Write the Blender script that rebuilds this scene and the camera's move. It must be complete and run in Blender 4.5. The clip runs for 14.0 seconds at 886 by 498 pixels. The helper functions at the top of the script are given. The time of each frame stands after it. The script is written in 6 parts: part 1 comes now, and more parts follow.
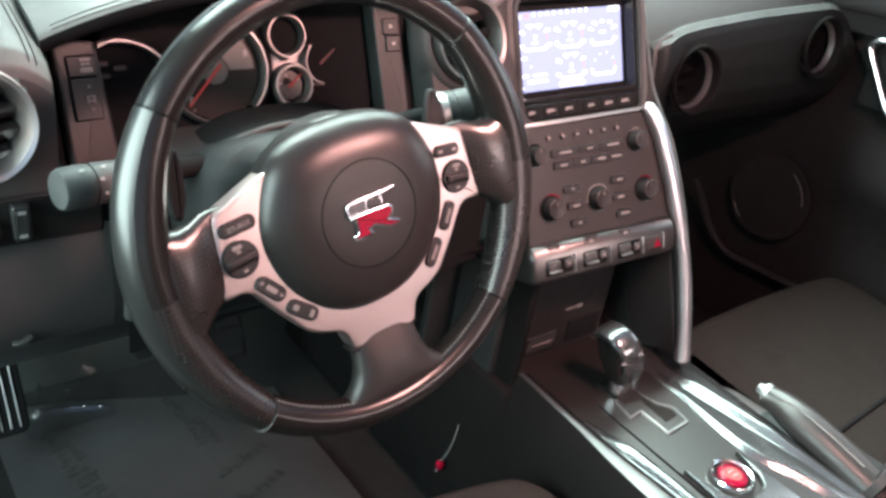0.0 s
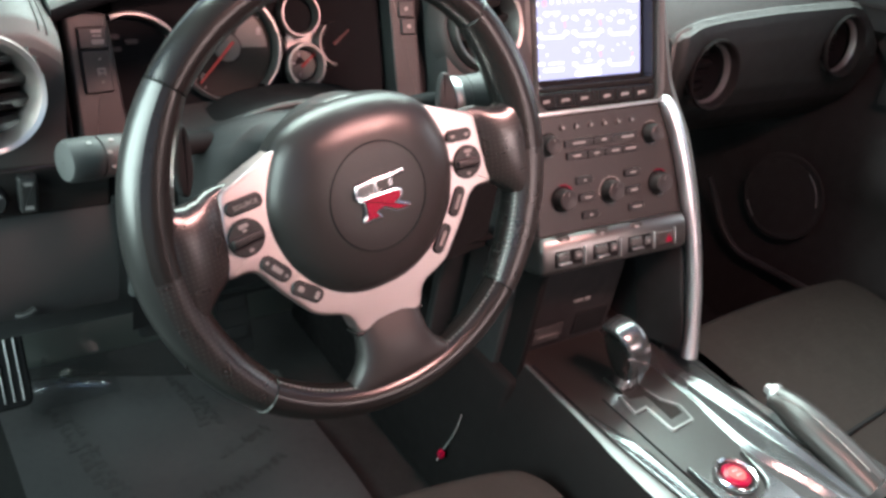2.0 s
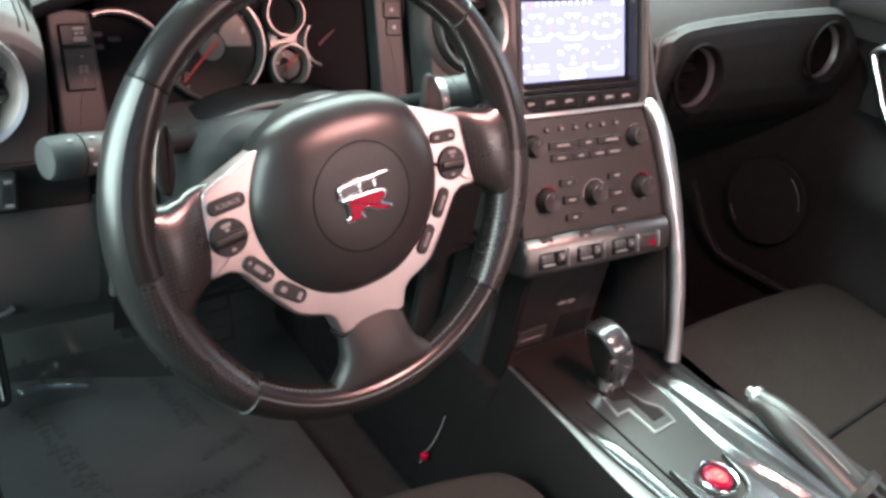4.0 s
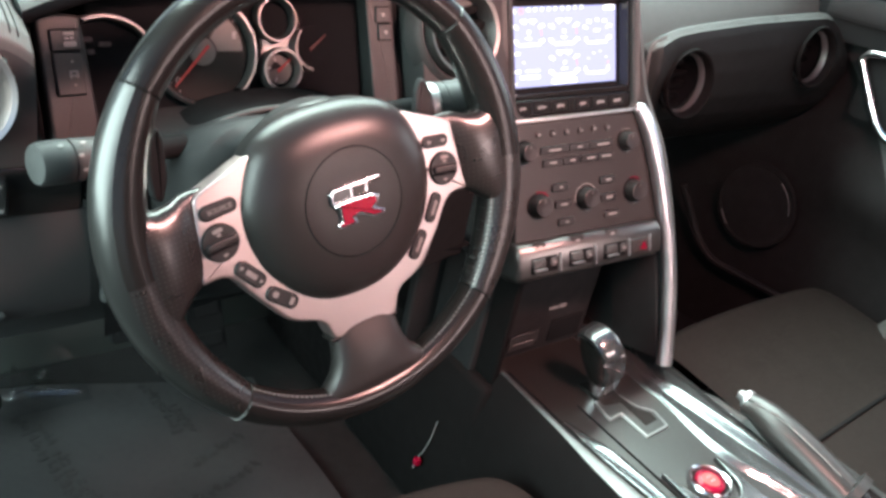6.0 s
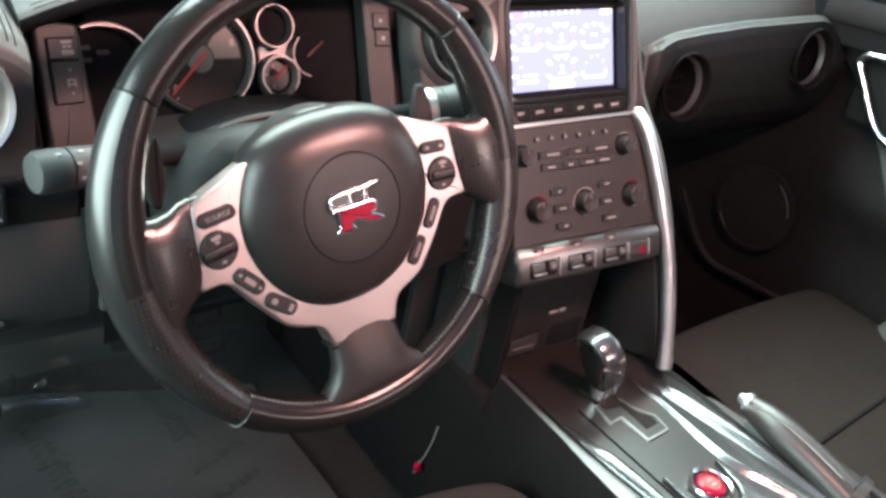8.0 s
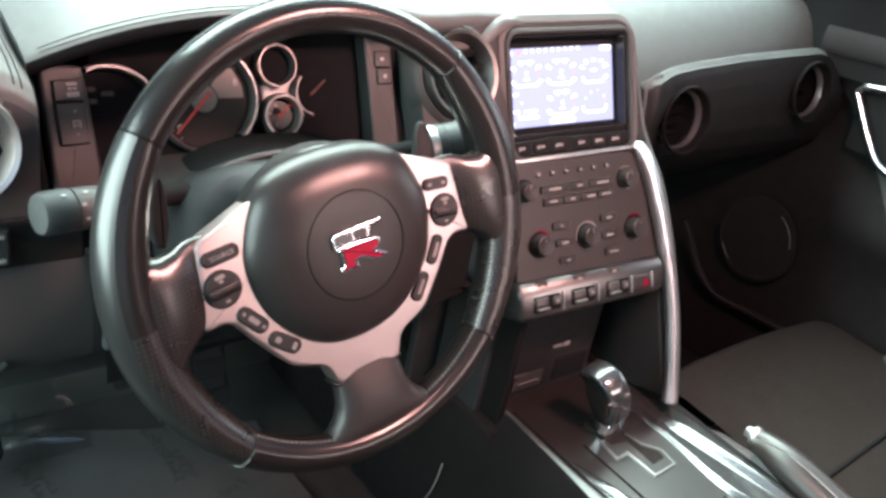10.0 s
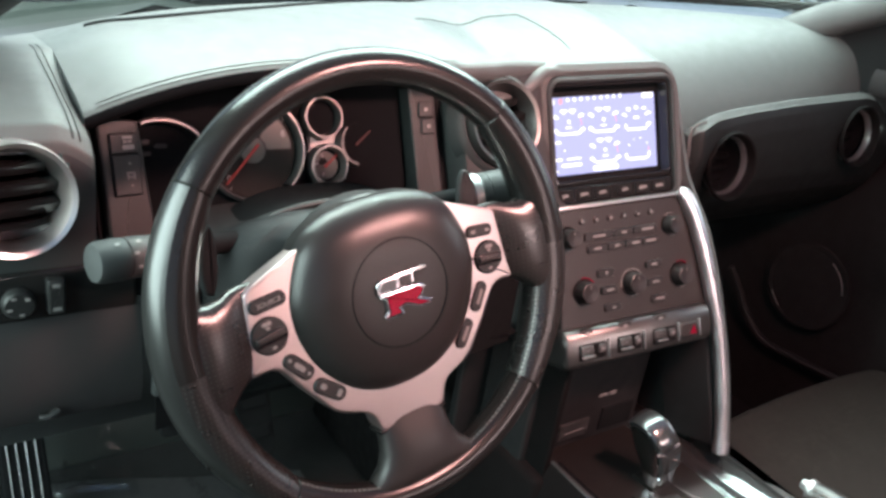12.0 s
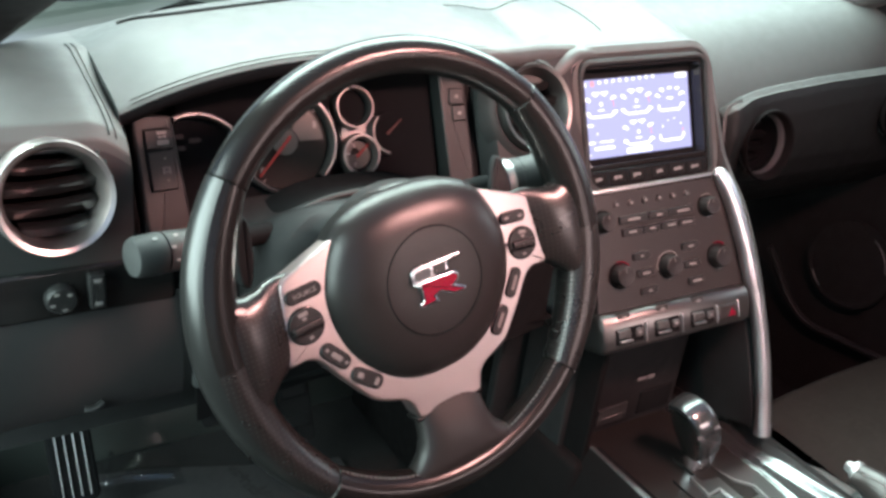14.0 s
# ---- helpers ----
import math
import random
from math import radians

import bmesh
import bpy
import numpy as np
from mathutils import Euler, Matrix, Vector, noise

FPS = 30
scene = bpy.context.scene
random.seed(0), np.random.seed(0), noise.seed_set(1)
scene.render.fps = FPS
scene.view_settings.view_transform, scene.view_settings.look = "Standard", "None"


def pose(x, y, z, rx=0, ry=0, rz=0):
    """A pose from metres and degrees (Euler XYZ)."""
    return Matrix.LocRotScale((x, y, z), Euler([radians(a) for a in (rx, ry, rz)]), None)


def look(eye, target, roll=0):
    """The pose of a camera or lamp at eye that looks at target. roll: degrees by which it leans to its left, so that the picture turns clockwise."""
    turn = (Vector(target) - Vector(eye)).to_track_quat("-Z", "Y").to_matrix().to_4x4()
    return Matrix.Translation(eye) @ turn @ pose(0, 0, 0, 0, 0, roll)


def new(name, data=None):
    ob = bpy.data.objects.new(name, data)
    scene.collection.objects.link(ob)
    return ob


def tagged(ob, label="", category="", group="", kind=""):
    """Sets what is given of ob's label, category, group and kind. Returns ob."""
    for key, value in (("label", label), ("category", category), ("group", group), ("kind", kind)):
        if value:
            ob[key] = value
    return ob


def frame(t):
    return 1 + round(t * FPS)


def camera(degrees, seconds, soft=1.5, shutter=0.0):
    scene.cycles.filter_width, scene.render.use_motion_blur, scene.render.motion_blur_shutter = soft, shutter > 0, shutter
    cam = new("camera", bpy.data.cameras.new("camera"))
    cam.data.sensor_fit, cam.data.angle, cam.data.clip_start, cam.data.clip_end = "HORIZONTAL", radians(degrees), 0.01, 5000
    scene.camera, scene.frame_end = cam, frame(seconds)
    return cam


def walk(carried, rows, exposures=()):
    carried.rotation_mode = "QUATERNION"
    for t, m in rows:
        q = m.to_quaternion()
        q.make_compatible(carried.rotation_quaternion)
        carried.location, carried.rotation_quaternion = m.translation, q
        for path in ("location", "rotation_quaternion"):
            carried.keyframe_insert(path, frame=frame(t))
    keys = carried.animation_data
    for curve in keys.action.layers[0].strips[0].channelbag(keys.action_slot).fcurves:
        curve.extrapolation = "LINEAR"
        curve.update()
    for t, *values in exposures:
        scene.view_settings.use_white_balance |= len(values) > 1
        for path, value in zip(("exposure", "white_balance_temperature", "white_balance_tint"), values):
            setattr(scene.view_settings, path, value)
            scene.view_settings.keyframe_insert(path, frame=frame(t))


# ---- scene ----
# ---- camera ----
cam = camera(55.80, 14.0, soft=3.1)
PATH = (
    (0.0, -0.3260, -0.4865, 0.9231, 60.446, -8.653, -36.334),
    (0.5, -0.3303, -0.4878, 0.9180, 59.776, -9.331, -35.087),
    (1.0, -0.3226, -0.4842, 0.9169, 59.535, -9.645, -34.400),
    (1.5, -0.3217, -0.4835, 0.9160, 59.506, -10.105, -34.527),
    (2.0, -0.3212, -0.4833, 0.9158, 59.566, -10.014, -34.790),
    (2.5, -0.3222, -0.4825, 0.9159, 59.708, -9.316, -35.253),
    (3.0, -0.3211, -0.4847, 0.9158, 59.676, -9.499, -35.072),
    (3.5, -0.3200, -0.4838, 0.9153, 59.757, -10.126, -35.134),
    (4.0, -0.3203, -0.4840, 0.9143, 59.898, -10.822, -35.531),
    (6.5, -0.3203, -0.4832, 0.9143, 60.435, -10.906, -36.192),
    (7.0, -0.3198, -0.4833, 0.9145, 60.558, -10.752, -36.242),
    (9.5, -0.3199, -0.4828, 0.9156, 61.323, -10.381, -36.472),
    (10.0, -0.3203, -0.4816, 0.9176, 62.927, -10.080, -36.480),
    (10.5, -0.3197, -0.4824, 0.9155, 64.918, -10.214, -35.950),
    (11.0, -0.3205, -0.4822, 0.9157, 65.722, -10.332, -35.339),
    (11.5, -0.3210, -0.4830, 0.9160, 66.270, -9.780, -34.850),
    (12.0, -0.3223, -0.4842, 0.9173, 65.862, -8.569, -33.858),
    (12.5, -0.3231, -0.4845, 0.9188, 65.315, -7.219, -32.547),
    (13.0, -0.3230, -0.4853, 0.9188, 64.931, -6.108, -31.645),
    (13.5, -0.3224, -0.4846, 0.9177, 64.707, -5.815, -31.359),
    (14.0, -0.3216, -0.4839, 0.9177, 64.735, -6.416, -32.256),
)
walk(cam, [(t, pose(*at)) for t, *at in PATH], [(0.0, 0.70), (9.9, 0.73), (10.9, 0.43), (11.6, 0.39), (14.0, 0.36)])

# ---- light ----
world = bpy.data.worlds.new("world")
scene.world = world
world.use_nodes = True
wn = world.node_tree
sky = wn.nodes.new("ShaderNodeTexSky")
sky.sky_type, sky.sun_disc = "NISHITA", False
sky.sun_elevation, sky.sun_rotation = radians(48), radians(20)
wn.links.new(sky.outputs["Color"], wn.nodes["Background"].inputs["Color"])
wn.nodes["Background"].inputs["Strength"].default_value = 0.15


def area_lamp(name, eye, target, sx, sy, watts, colour, spread=180):
    data = bpy.data.lights.new(name, "AREA")
    data.shape, data.size, data.size_y, data.energy, data.color = "RECTANGLE", sx, sy, watts, colour
    data.spread = radians(spread)
    lamp = new(name, data)
    lamp.matrix_world = look(eye, target)
    return lamp


sun_data = bpy.data.lights.new("sun", "SUN")
sun_data.energy, sun_data.angle, sun_data.color = 0.6, radians(12), (1.0, 0.97, 0.92)
sun = new("sun", sun_data)
sun.matrix_world = look((0.1, 1.8, 2.2), (0, 0, 0))

# daylight through the windscreen, the open driver's door and the rear glass
area_lamp("windscreen_daylight", (0.36, 0.58, 1.48), (0.35, 0.28, 0.72), 2.2, 0.55, 99, (0.80, 1.0, 0.95))
area_lamp("door_daylight", (-0.95, 0.05, 0.90), (0.0, 0.10, 0.58), 0.80, 0.80, 38, (0.78, 1.0, 0.96))
area_lamp("rear_glass_daylight", (0.42, -1.50, 1.02), (0.15, 0.0, 0.60), 1.1, 0.34, 17, (1.0, 0.74, 0.71))
# Warm lamp added overhead; its source and place are assumed.
area_lamp("warm_overhead_fill", (0.24, -0.36, 1.098), (0.22, 0.0, 0.50), 0.16, 0.07, 10.5, (1.0, 0.50, 0.46))
area_lamp("passenger_window_daylight", (1.30, -0.12, 0.98), (0.45, -0.10, 0.45), 0.8, 0.26, 2.8, (0.90, 1.0, 1.0))


# ---- materials ----
def material(name, colour, rough=0.5, metal=0.0, grain=0.0, grain_size=400.0, mottle=0.25, mottle_size=9.0,
             cells=False, sheen=0.0, coat=0.0, rough_vary=0.12, specular=0.5):
    """A surface with large mottling, varied gloss and fine relief. Sizes in cycles a metre."""
    m = bpy.data.materials.new(name)
    m.use_nodes = True
    n, l = m.node_tree.nodes, m.node_tree.links
    b = n["Principled BSDF"]
    b.inputs["Metallic"].default_value = metal
    b.inputs["Specular IOR Level"].default_value = specular
    if sheen:
        b.inputs["Sheen Weight"].default_value = sheen
        b.inputs["Sheen Roughness"].default_value = 0.5
    if coat:
        b.inputs["Coat Weight"].default_value = coat
        b.inputs["Coat Roughness"].default_value = 0.15
    at = n.new("ShaderNodeTexCoord").outputs["Object"]
    big = n.new("ShaderNodeTexNoise")
    big.inputs["Scale"].default_value = mottle_size
    big.inputs["Detail"].default_value = 5.0
    l.new(at, big.inputs["Vector"])
    mix = n.new("ShaderNodeMix")
    mix.data_type = "RGBA"
    dark = [c * (1 - mottle) for c in colour]
    light = [min(1.0, c * (1 + mottle)) for c in colour]
    mix.inputs["A"].default_value = (*dark, 1)
    mix.inputs["B"].default_value = (*light, 1)
    l.new(big.outputs["Fac"], mix.inputs["Factor"])
    l.new(mix.outputs["Result"], b.inputs["Base Color"])
    gloss = n.new("ShaderNodeMapRange")
    gloss.inputs["From Min"].default_value, gloss.inputs["From Max"].default_value = 0.3, 0.7
    gloss.inputs["To Min"].default_value = max(0.02, rough - rough_vary * rough)
    gloss.inputs["To Max"].default_value = min(1.0, rough + rough_vary * rough)
    fine = n.new("ShaderNodeTexNoise")
    fine.inputs["Scale"].default_value = mottle_size * 6
    fine.inputs["Detail"].default_value = 6.0
    l.new(at, fine.inputs["Vector"])
    l.new(fine.outputs["Fac"], gloss.inputs["Value"])
    l.new(gloss.outputs["Result"], b.inputs["Roughness"])
    if grain:
        if cells:
            tex = n.new("ShaderNodeTexVoronoi")
            tex.feature = "DISTANCE_TO_EDGE"
            out = tex.outputs["Distance"]
        else:
            tex = n.new("ShaderNodeTexNoise")
            tex.inputs["Detail"].default_value = 4.0
            out = tex.outputs["Fac"]
        tex.inputs["Scale"].default_value = grain_size
        l.new(at, tex.inputs["Vector"])
        bump = n.new("ShaderNodeBump")
        bump.inputs["Strength"].default_value = grain
        bump.inputs["Distance"].default_value = 0.0006
        l.new(out, bump.inputs["Height"])
        l.new(bump.outputs["Normal"], b.inputs["Normal"])
    return m


def perforated(name, colour, rough):
    """Leather with rows of punched holes, five millimetres apart."""
    m = material(name, colour, rough, grain=0.03, grain_size=260, rough_vary=0.05, specular=0.42)
    n, l = m.node_tree.nodes, m.node_tree.links
    b = n["Principled BSDF"]
    spread = n.new("ShaderNodeVectorMath")
    spread.operation = "MULTIPLY"
    spread.inputs[1].default_value = (270.0, 270.0, 0.0)
    l.new(n.new("ShaderNodeTexCoord").outputs["Object"], spread.inputs[0])
    at = spread.outputs["Vector"]
    holes = n.new("ShaderNodeTexVoronoi")
    holes.voronoi_dimensions = "2D"
    holes.inputs["Scale"].default_value = 1.0
    holes.inputs["Randomness"].default_value = 0.0
    l.new(at, holes.inputs["Vector"])
    step = n.new("ShaderNodeMapRange")
    step.inputs["From Min"].default_value, step.inputs["From Max"].default_value = 0.10, 0.17
    l.new(holes.outputs["Distance"], step.inputs["Value"])
    mix = n.new("ShaderNodeMix")
    mix.data_type = "RGBA"
    # Holes paler than the leather: light caught on their rims, put into colour.
    mix.inputs["A"].default_value = (0.048, 0.051, 0.048, 1)
    old = b.inputs["Base Color"].links[0].from_socket
    l.new(old, mix.inputs["B"])
    l.new(step.outputs["Result"], mix.inputs["Factor"])
    l.new(mix.outputs["Result"], b.inputs["Base Color"])
    bump = n.new("ShaderNodeBump")
    bump.inputs["Strength"].default_value, bump.inputs["Distance"].default_value = 0.22, 0.0006
    l.new(step.outputs["Result"], bump.inputs["Height"])
    l.new(b.inputs["Normal"].links[0].from_socket, bump.inputs["Normal"])
    l.new(bump.outputs["Normal"], b.inputs["Normal"])
    return m


def glowing(name, colour, strength):
    m = bpy.data.materials.new(name)
    m.use_nodes = True
    b = m.node_tree.nodes["Principled BSDF"]
    b.inputs["Base Color"].default_value = (0.02, 0.02, 0.02, 1)
    b.inputs["Roughness"].default_value = 0.6
    b.inputs["Specular IOR Level"].default_value = 0.1
    b.inputs["Emission Color"].default_value = (*colour, 1)
    b.inputs["Emission Strength"].default_value = strength
    return m


def clear(name, tint, rough=0.02, base=0.04):
    """Thin clear sheet: mostly straight through, with a gloss on top."""
    m = bpy.data.materials.new(name)
    m.use_nodes = True
    n, l = m.node_tree.nodes, m.node_tree.links
    out = n["Material Output"]
    n.remove(n["Principled BSDF"])
    thin = n.new("ShaderNodeBsdfTransparent")
    thin.inputs["Color"].default_value = (*tint, 1)
    shine = n.new("ShaderNodeBsdfGlossy")
    shine.inputs["Roughness"].default_value = rough
    mix = n.new("ShaderNodeMixShader")
    facing = n.new("ShaderNodeLayerWeight")
    facing.inputs["Blend"].default_value = 0.5
    power = n.new("ShaderNodeMath")
    power.operation = "POWER"
    power.inputs[1].default_value = 4.0
    l.new(facing.outputs["Facing"], power.inputs[0])
    gain = n.new("ShaderNodeMath")
    gain.operation = "MULTIPLY_ADD"
    gain.inputs[1].default_value, gain.inputs[2].default_value = 0.8, base
    l.new(power.outputs["Value"], gain.inputs[0])
    l.new(gain.outputs["Value"], mix.inputs["Fac"])
    l.new(thin.outputs["BSDF"], mix.inputs[1])
    l.new(shine.outputs["BSDF"], mix.inputs[2])
    l.new(mix.outputs["Shader"], out.inputs["Surface"])
    return m


LEATHER = material("black_leather", (0.0070, 0.0067, 0.0064), 0.25, grain=0.03, grain_size=260, mottle=0.3, rough_vary=0.05, specular=0.26)
# Shinier copy of the leather, strengthening the daylight band along the rim.
LEATHER_SIDE = material("boosted_sheen_leather", (0.0080, 0.0080, 0.0077), 0.31, grain=0.03, grain_size=260, mottle=0.3, rough_vary=0.06, specular=0.40)
LEATHER_HOLES = perforated("perforated_black_leather", (0.0078, 0.0072, 0.0069), 0.28)
SPOKE = material("matt_black_spoke_skin", (0.0120, 0.0110, 0.0104), 0.40, grain=0.12, grain_size=900, cells=True, mottle=0.2, specular=0.28)
PAD = material("airbag_cover_vinyl", (0.0115, 0.0109, 0.0106), 0.35, grain=0.10, grain_size=1200, cells=True, mottle=0.15, specular=0.28)
DASH = material("charcoal_dash_skin", (0.048, 0.051, 0.050), 0.52, grain=0.35, grain_size=900, cells=True, mottle=0.12, specular=0.3)
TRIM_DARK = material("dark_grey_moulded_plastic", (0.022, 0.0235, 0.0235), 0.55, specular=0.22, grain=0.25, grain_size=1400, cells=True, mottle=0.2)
PLASTIC = material("satin_black_plastic", (0.014, 0.014, 0.014), 0.38, grain=0.08, grain_size=1500, mottle=0.2, specular=0.25)
GLOSS_BLACK = material("gloss_black_plastic", (0.008, 0.008, 0.008), 0.16, mottle=0.2, specular=0.35)
EDGE_METAL = material("satin_grey_edge", (0.105, 0.106, 0.105), 0.44, metal=0.9, mottle=0.08)
LEVER_GREY = material("dark_grey_satin_lever", (0.024, 0.024, 0.024), 0.38, mottle=0.1, metal=0.15, specular=0.4)
GATE_METAL = material("satin_gate_metal", (0.20, 0.198, 0.196), 0.40, metal=0.95, mottle=0.12)
# Spoke aluminium with the warm light's pink mixed into its base colour.
TRIM_METAL = material("pink_lit_spoke_aluminium", (0.55, 0.455, 0.44), 0.36, metal=1.0, grain=0.05, grain_size=1800, mottle=0.05)
NEEDLE_DIM = glowing("dim_red_needle", (1.0, 0.06, 0.05), 0.05)
EMBLEM_CHROME = material("dark_emblem_chrome", (0.42, 0.42, 0.43), 0.16, metal=1.0, mottle=0.1)
VENT_RING = material("dim_silver_vent_ring", (0.085, 0.083, 0.081), 0.42, metal=0.9, mottle=0.08)
KNEE_GREY = material("dark_grey_knee_panel", (0.0165, 0.0167, 0.0170), 0.58, specular=0.18, grain=0.25, grain_size=1400, cells=True, mottle=0.2)
# Near-black that also holds the shade of the hood recess and vent bores.
VOID = material("deep_black_and_shade", (0.0044, 0.0046, 0.0050), 0.7, mottle=0.2, specular=0.02)
# Matt black for plastic and gaps; under the dash it stands in for shade.
SHADOW_GAP = material("matt_black_and_shade", (0.0075, 0.0080, 0.0083), 0.8, mottle=0.3, specular=0.03)
PANEL = material("graphite_painted_panel", (0.0175, 0.0150, 0.0142), 0.42, grain=0.06, grain_size=2500, mottle=0.1, metal=0.25)
# Darker copy of the radio panel's graphite, with the stack's shade in it.
DECK = material("shaded_graphite_panel", (0.0135, 0.0122, 0.0115), 0.34, grain=0.06, grain_size=2500, mottle=0.12, metal=0.2)
GREY_SATIN = material("grey_satin_lever", (0.038, 0.040, 0.040), 0.30, mottle=0.1, metal=0.35)
GREY_PLASTIC = material("grey_moulded_plastic", (0.0118, 0.0130, 0.0130), 0.50, specular=0.3, grain=0.2, grain_size=1500, cells=True, mottle=0.12)
KNOB = material("soft_touch_knob", (0.014, 0.013, 0.013), 0.42, mottle=0.15, specular=0.28)
# The slight pink of this aluminium also holds the cabin's warm light.
SATIN = material("satin_aluminium", (0.55, 0.50, 0.485), 0.36, metal=1.0, grain=0.05, grain_size=1800, mottle=0.05)
STRIP = material("satin_silver_strip", (0.68, 0.68, 0.70), 0.35, metal=1.0, mottle=0.04)
SILVER = material("silver_trim", (0.72, 0.74, 0.75), 0.20, metal=1.0, mottle=0.05)
STEEL = material("grey_metallic_trim", (0.30, 0.305, 0.305), 0.38, metal=0.9, mottle=0.08)
CHROME = material("chrome", (0.88, 0.88, 0.90), 0.07, metal=1.0, mottle=0.03)
LACQUER = material("grey_lacquered_trim", (0.110, 0.115, 0.117), 0.20, metal=0.85, mottle=0.06, rough_vary=0.03)
RED = material("red_enamel", (0.13, 0.002, 0.014), 0.22, specular=0.14, mottle=0.15)
RED_LENS = glowing("lit_red_lens", (1.0, 0.12, 0.11), 0.95)
LETTER = material("pale_print", (0.15, 0.146, 0.142), 0.6, mottle=0.1)
GREY_MARK = material("grey_print", (0.13, 0.122, 0.118), 0.6, mottle=0.1)
FABRIC = material("charcoal_seat_cloth", (0.0135, 0.0112, 0.0101), 0.92, grain=0.8, grain_size=1500, mottle=0.25, mottle_size=25, specular=0.08)
SEAT_LEATHER = material("grey_seat_leather", (0.055, 0.055, 0.053), 0.45, grain=0.3, grain_size=700, cells=True, mottle=0.15)
PAD_LEATHER = material("black_dash_leather", (0.0082, 0.0091, 0.0091), 0.46, grain=0.12, grain_size=900, cells=True, mottle=0.15, specular=0.18)
BAR_METAL = material("brushed_grey_bar", (0.100, 0.098, 0.096), 0.34, metal=0.9, mottle=0.10, grain=0.05, grain_size=1500)
LID_SKIN = material("charcoal_lid_skin", (0.036, 0.0385, 0.0385), 0.45, grain=0.3, grain_size=900, cells=True, mottle=0.10, specular=0.3)
RING = material("dark_silver_ring", (0.17, 0.163, 0.160), 0.36, metal=0.9, mottle=0.08)
CARPET = material("black_carpet", (0.0085, 0.0085, 0.0088), 0.95, grain=1.0, grain_size=1100, mottle=0.4, mottle_size=40, specular=0.1)
# Black made darker than any plastic, holding the shade beside the console.
SIDE_BLACK = material("black_side_with_shade", (0.0052, 0.0048, 0.0049), 0.7, grain=0.4, grain_size=900, cells=True, mottle=0.35, specular=0.04)
FLANK = material("black_textured_plastic", (0.0120, 0.0125, 0.0130), 0.62, grain=0.4, grain_size=900, cells=True, mottle=0.25, specular=0.14)
MAT_FILM = material("protective_floor_film", (0.0168, 0.0166, 0.0177), 0.42, grain=0.35, grain_size=60, mottle=0.35, mottle_size=14, rough_vary=0.3)
FILM_PRINT = material("faded_black_print", (0.0088, 0.0088, 0.0092), 0.5, mottle=0.5, mottle_size=60)
PILLAR_TRIM = material("charcoal_pillar_trim", (0.042, 0.043, 0.043), 0.6, grain=0.3, grain_size=1200, mottle=0.1, specular=0.3)
HEADLINER = material("dark_headliner", (0.020, 0.020, 0.020), 0.9, grain=0.4, grain_size=1500)
THREAD = material("grey_thread", (0.095, 0.100, 0.096), 0.7, mottle=0.2)
SCREEN_BLUE = glowing("lit_lavender_screen", (0.51, 0.54, 0.98), 0.88)
SCREEN_WHITE = glowing("lit_white_marks", (0.97, 0.97, 1.0), 1.5)
SCREEN_RED = glowing("lit_red_marks", (0.95, 0.45, 0.55), 0.9)
NEEDLE = glowing("lit_red_needle", (1.0, 0.06, 0.05), 0.15)
GLASS = clear("windscreen_glass", (0.86, 0.93, 0.90))
FOIL = clear("thin_clear_film", (0.88, 0.90, 0.91), rough=0.12, base=0.065)
DIAL = material("dial_face", (0.0105, 0.0092, 0.0086), 0.55, mottle=0.2, specular=0.06)
DIAL_DIM = material("dim_readout", (0.016, 0.012, 0.013), 0.5, mottle=0.3, specular=0.2)
DIAL_GREY = material("grey_dial_sector", (0.066, 0.060, 0.056), 0.5, mottle=0.1, specular=0.2)
PAINT = material("silver_grey_car_paint", (0.045, 0.053, 0.050), 0.32, metal=0.6, mottle=0.05, coat=0.5)
ASPHALT = material("asphalt", (0.05, 0.05, 0.05), 0.9, grain=0.6, grain_size=200, mottle=0.3, mottle_size=2)
RUBBER = material("black_rubber", (0.012, 0.012, 0.012), 0.7, mottle=0.3)


# ---- building helpers ----
def thing(name, label, category, m=None, group="", kind=""):
    ob = new(name)
    if m is not None:
        ob.matrix_world = m
    return tagged(ob, label, category, group, kind)


def part(name, bm, mat, parent=None, label="", smooth=True, m=None):
    bmesh.ops.recalc_face_normals(bm, faces=bm.faces)
    me = bpy.data.meshes.new(name)
    bm.to_mesh(me)
    bm.free()
    me.materials.append(mat)
    if smooth:
        me.polygons.foreach_set("use_smooth", [True] * len(me.polygons))
        me.set_sharp_from_angle(angle=radians(38))
    ob = new(name, me)
    if parent is not None:
        ob.parent = parent
    if m is not None:
        ob.matrix_local = m
    if label:
        ob["label"] = label
    return ob


def bridge(bm, rings, closed=True, caps=(False, False)):
    """Quads between rings of points."""
    vs = [[bm.verts.new(p) for p in r] for r in rings]
    k = len(vs[0])
    for a, b in zip(vs, vs[1:]):
        for i in range(k if closed else k - 1):
            j = (i + 1) % k
            bm.faces.new((a[i], a[j], b[j], b[i]))
    if caps[0]:
        bm.faces.new(vs[0][::-1])
    if caps[1]:
        bm.faces.new(vs[-1])
    return bm


def inset(points, d):
    """A closed outline moved inwards by d (outline runs anticlockwise)."""
    out = []
    k = len(points)
    for i in range(k):
        a, b, c = Vector(points[i - 1]), Vector(points[i]), Vector(points[(i + 1) % k])
        e1, e2 = (b - a).normalized(), (c - b).normalized()
        n1, n2 = Vector((-e1.y, e1.x)), Vector((-e2.y, e2.x))
        s = n1 + n2
        f = 1.0 / max(0.35, 0.5 * s.length_squared)
        out.append(tuple(b + s * d * f))
    return out


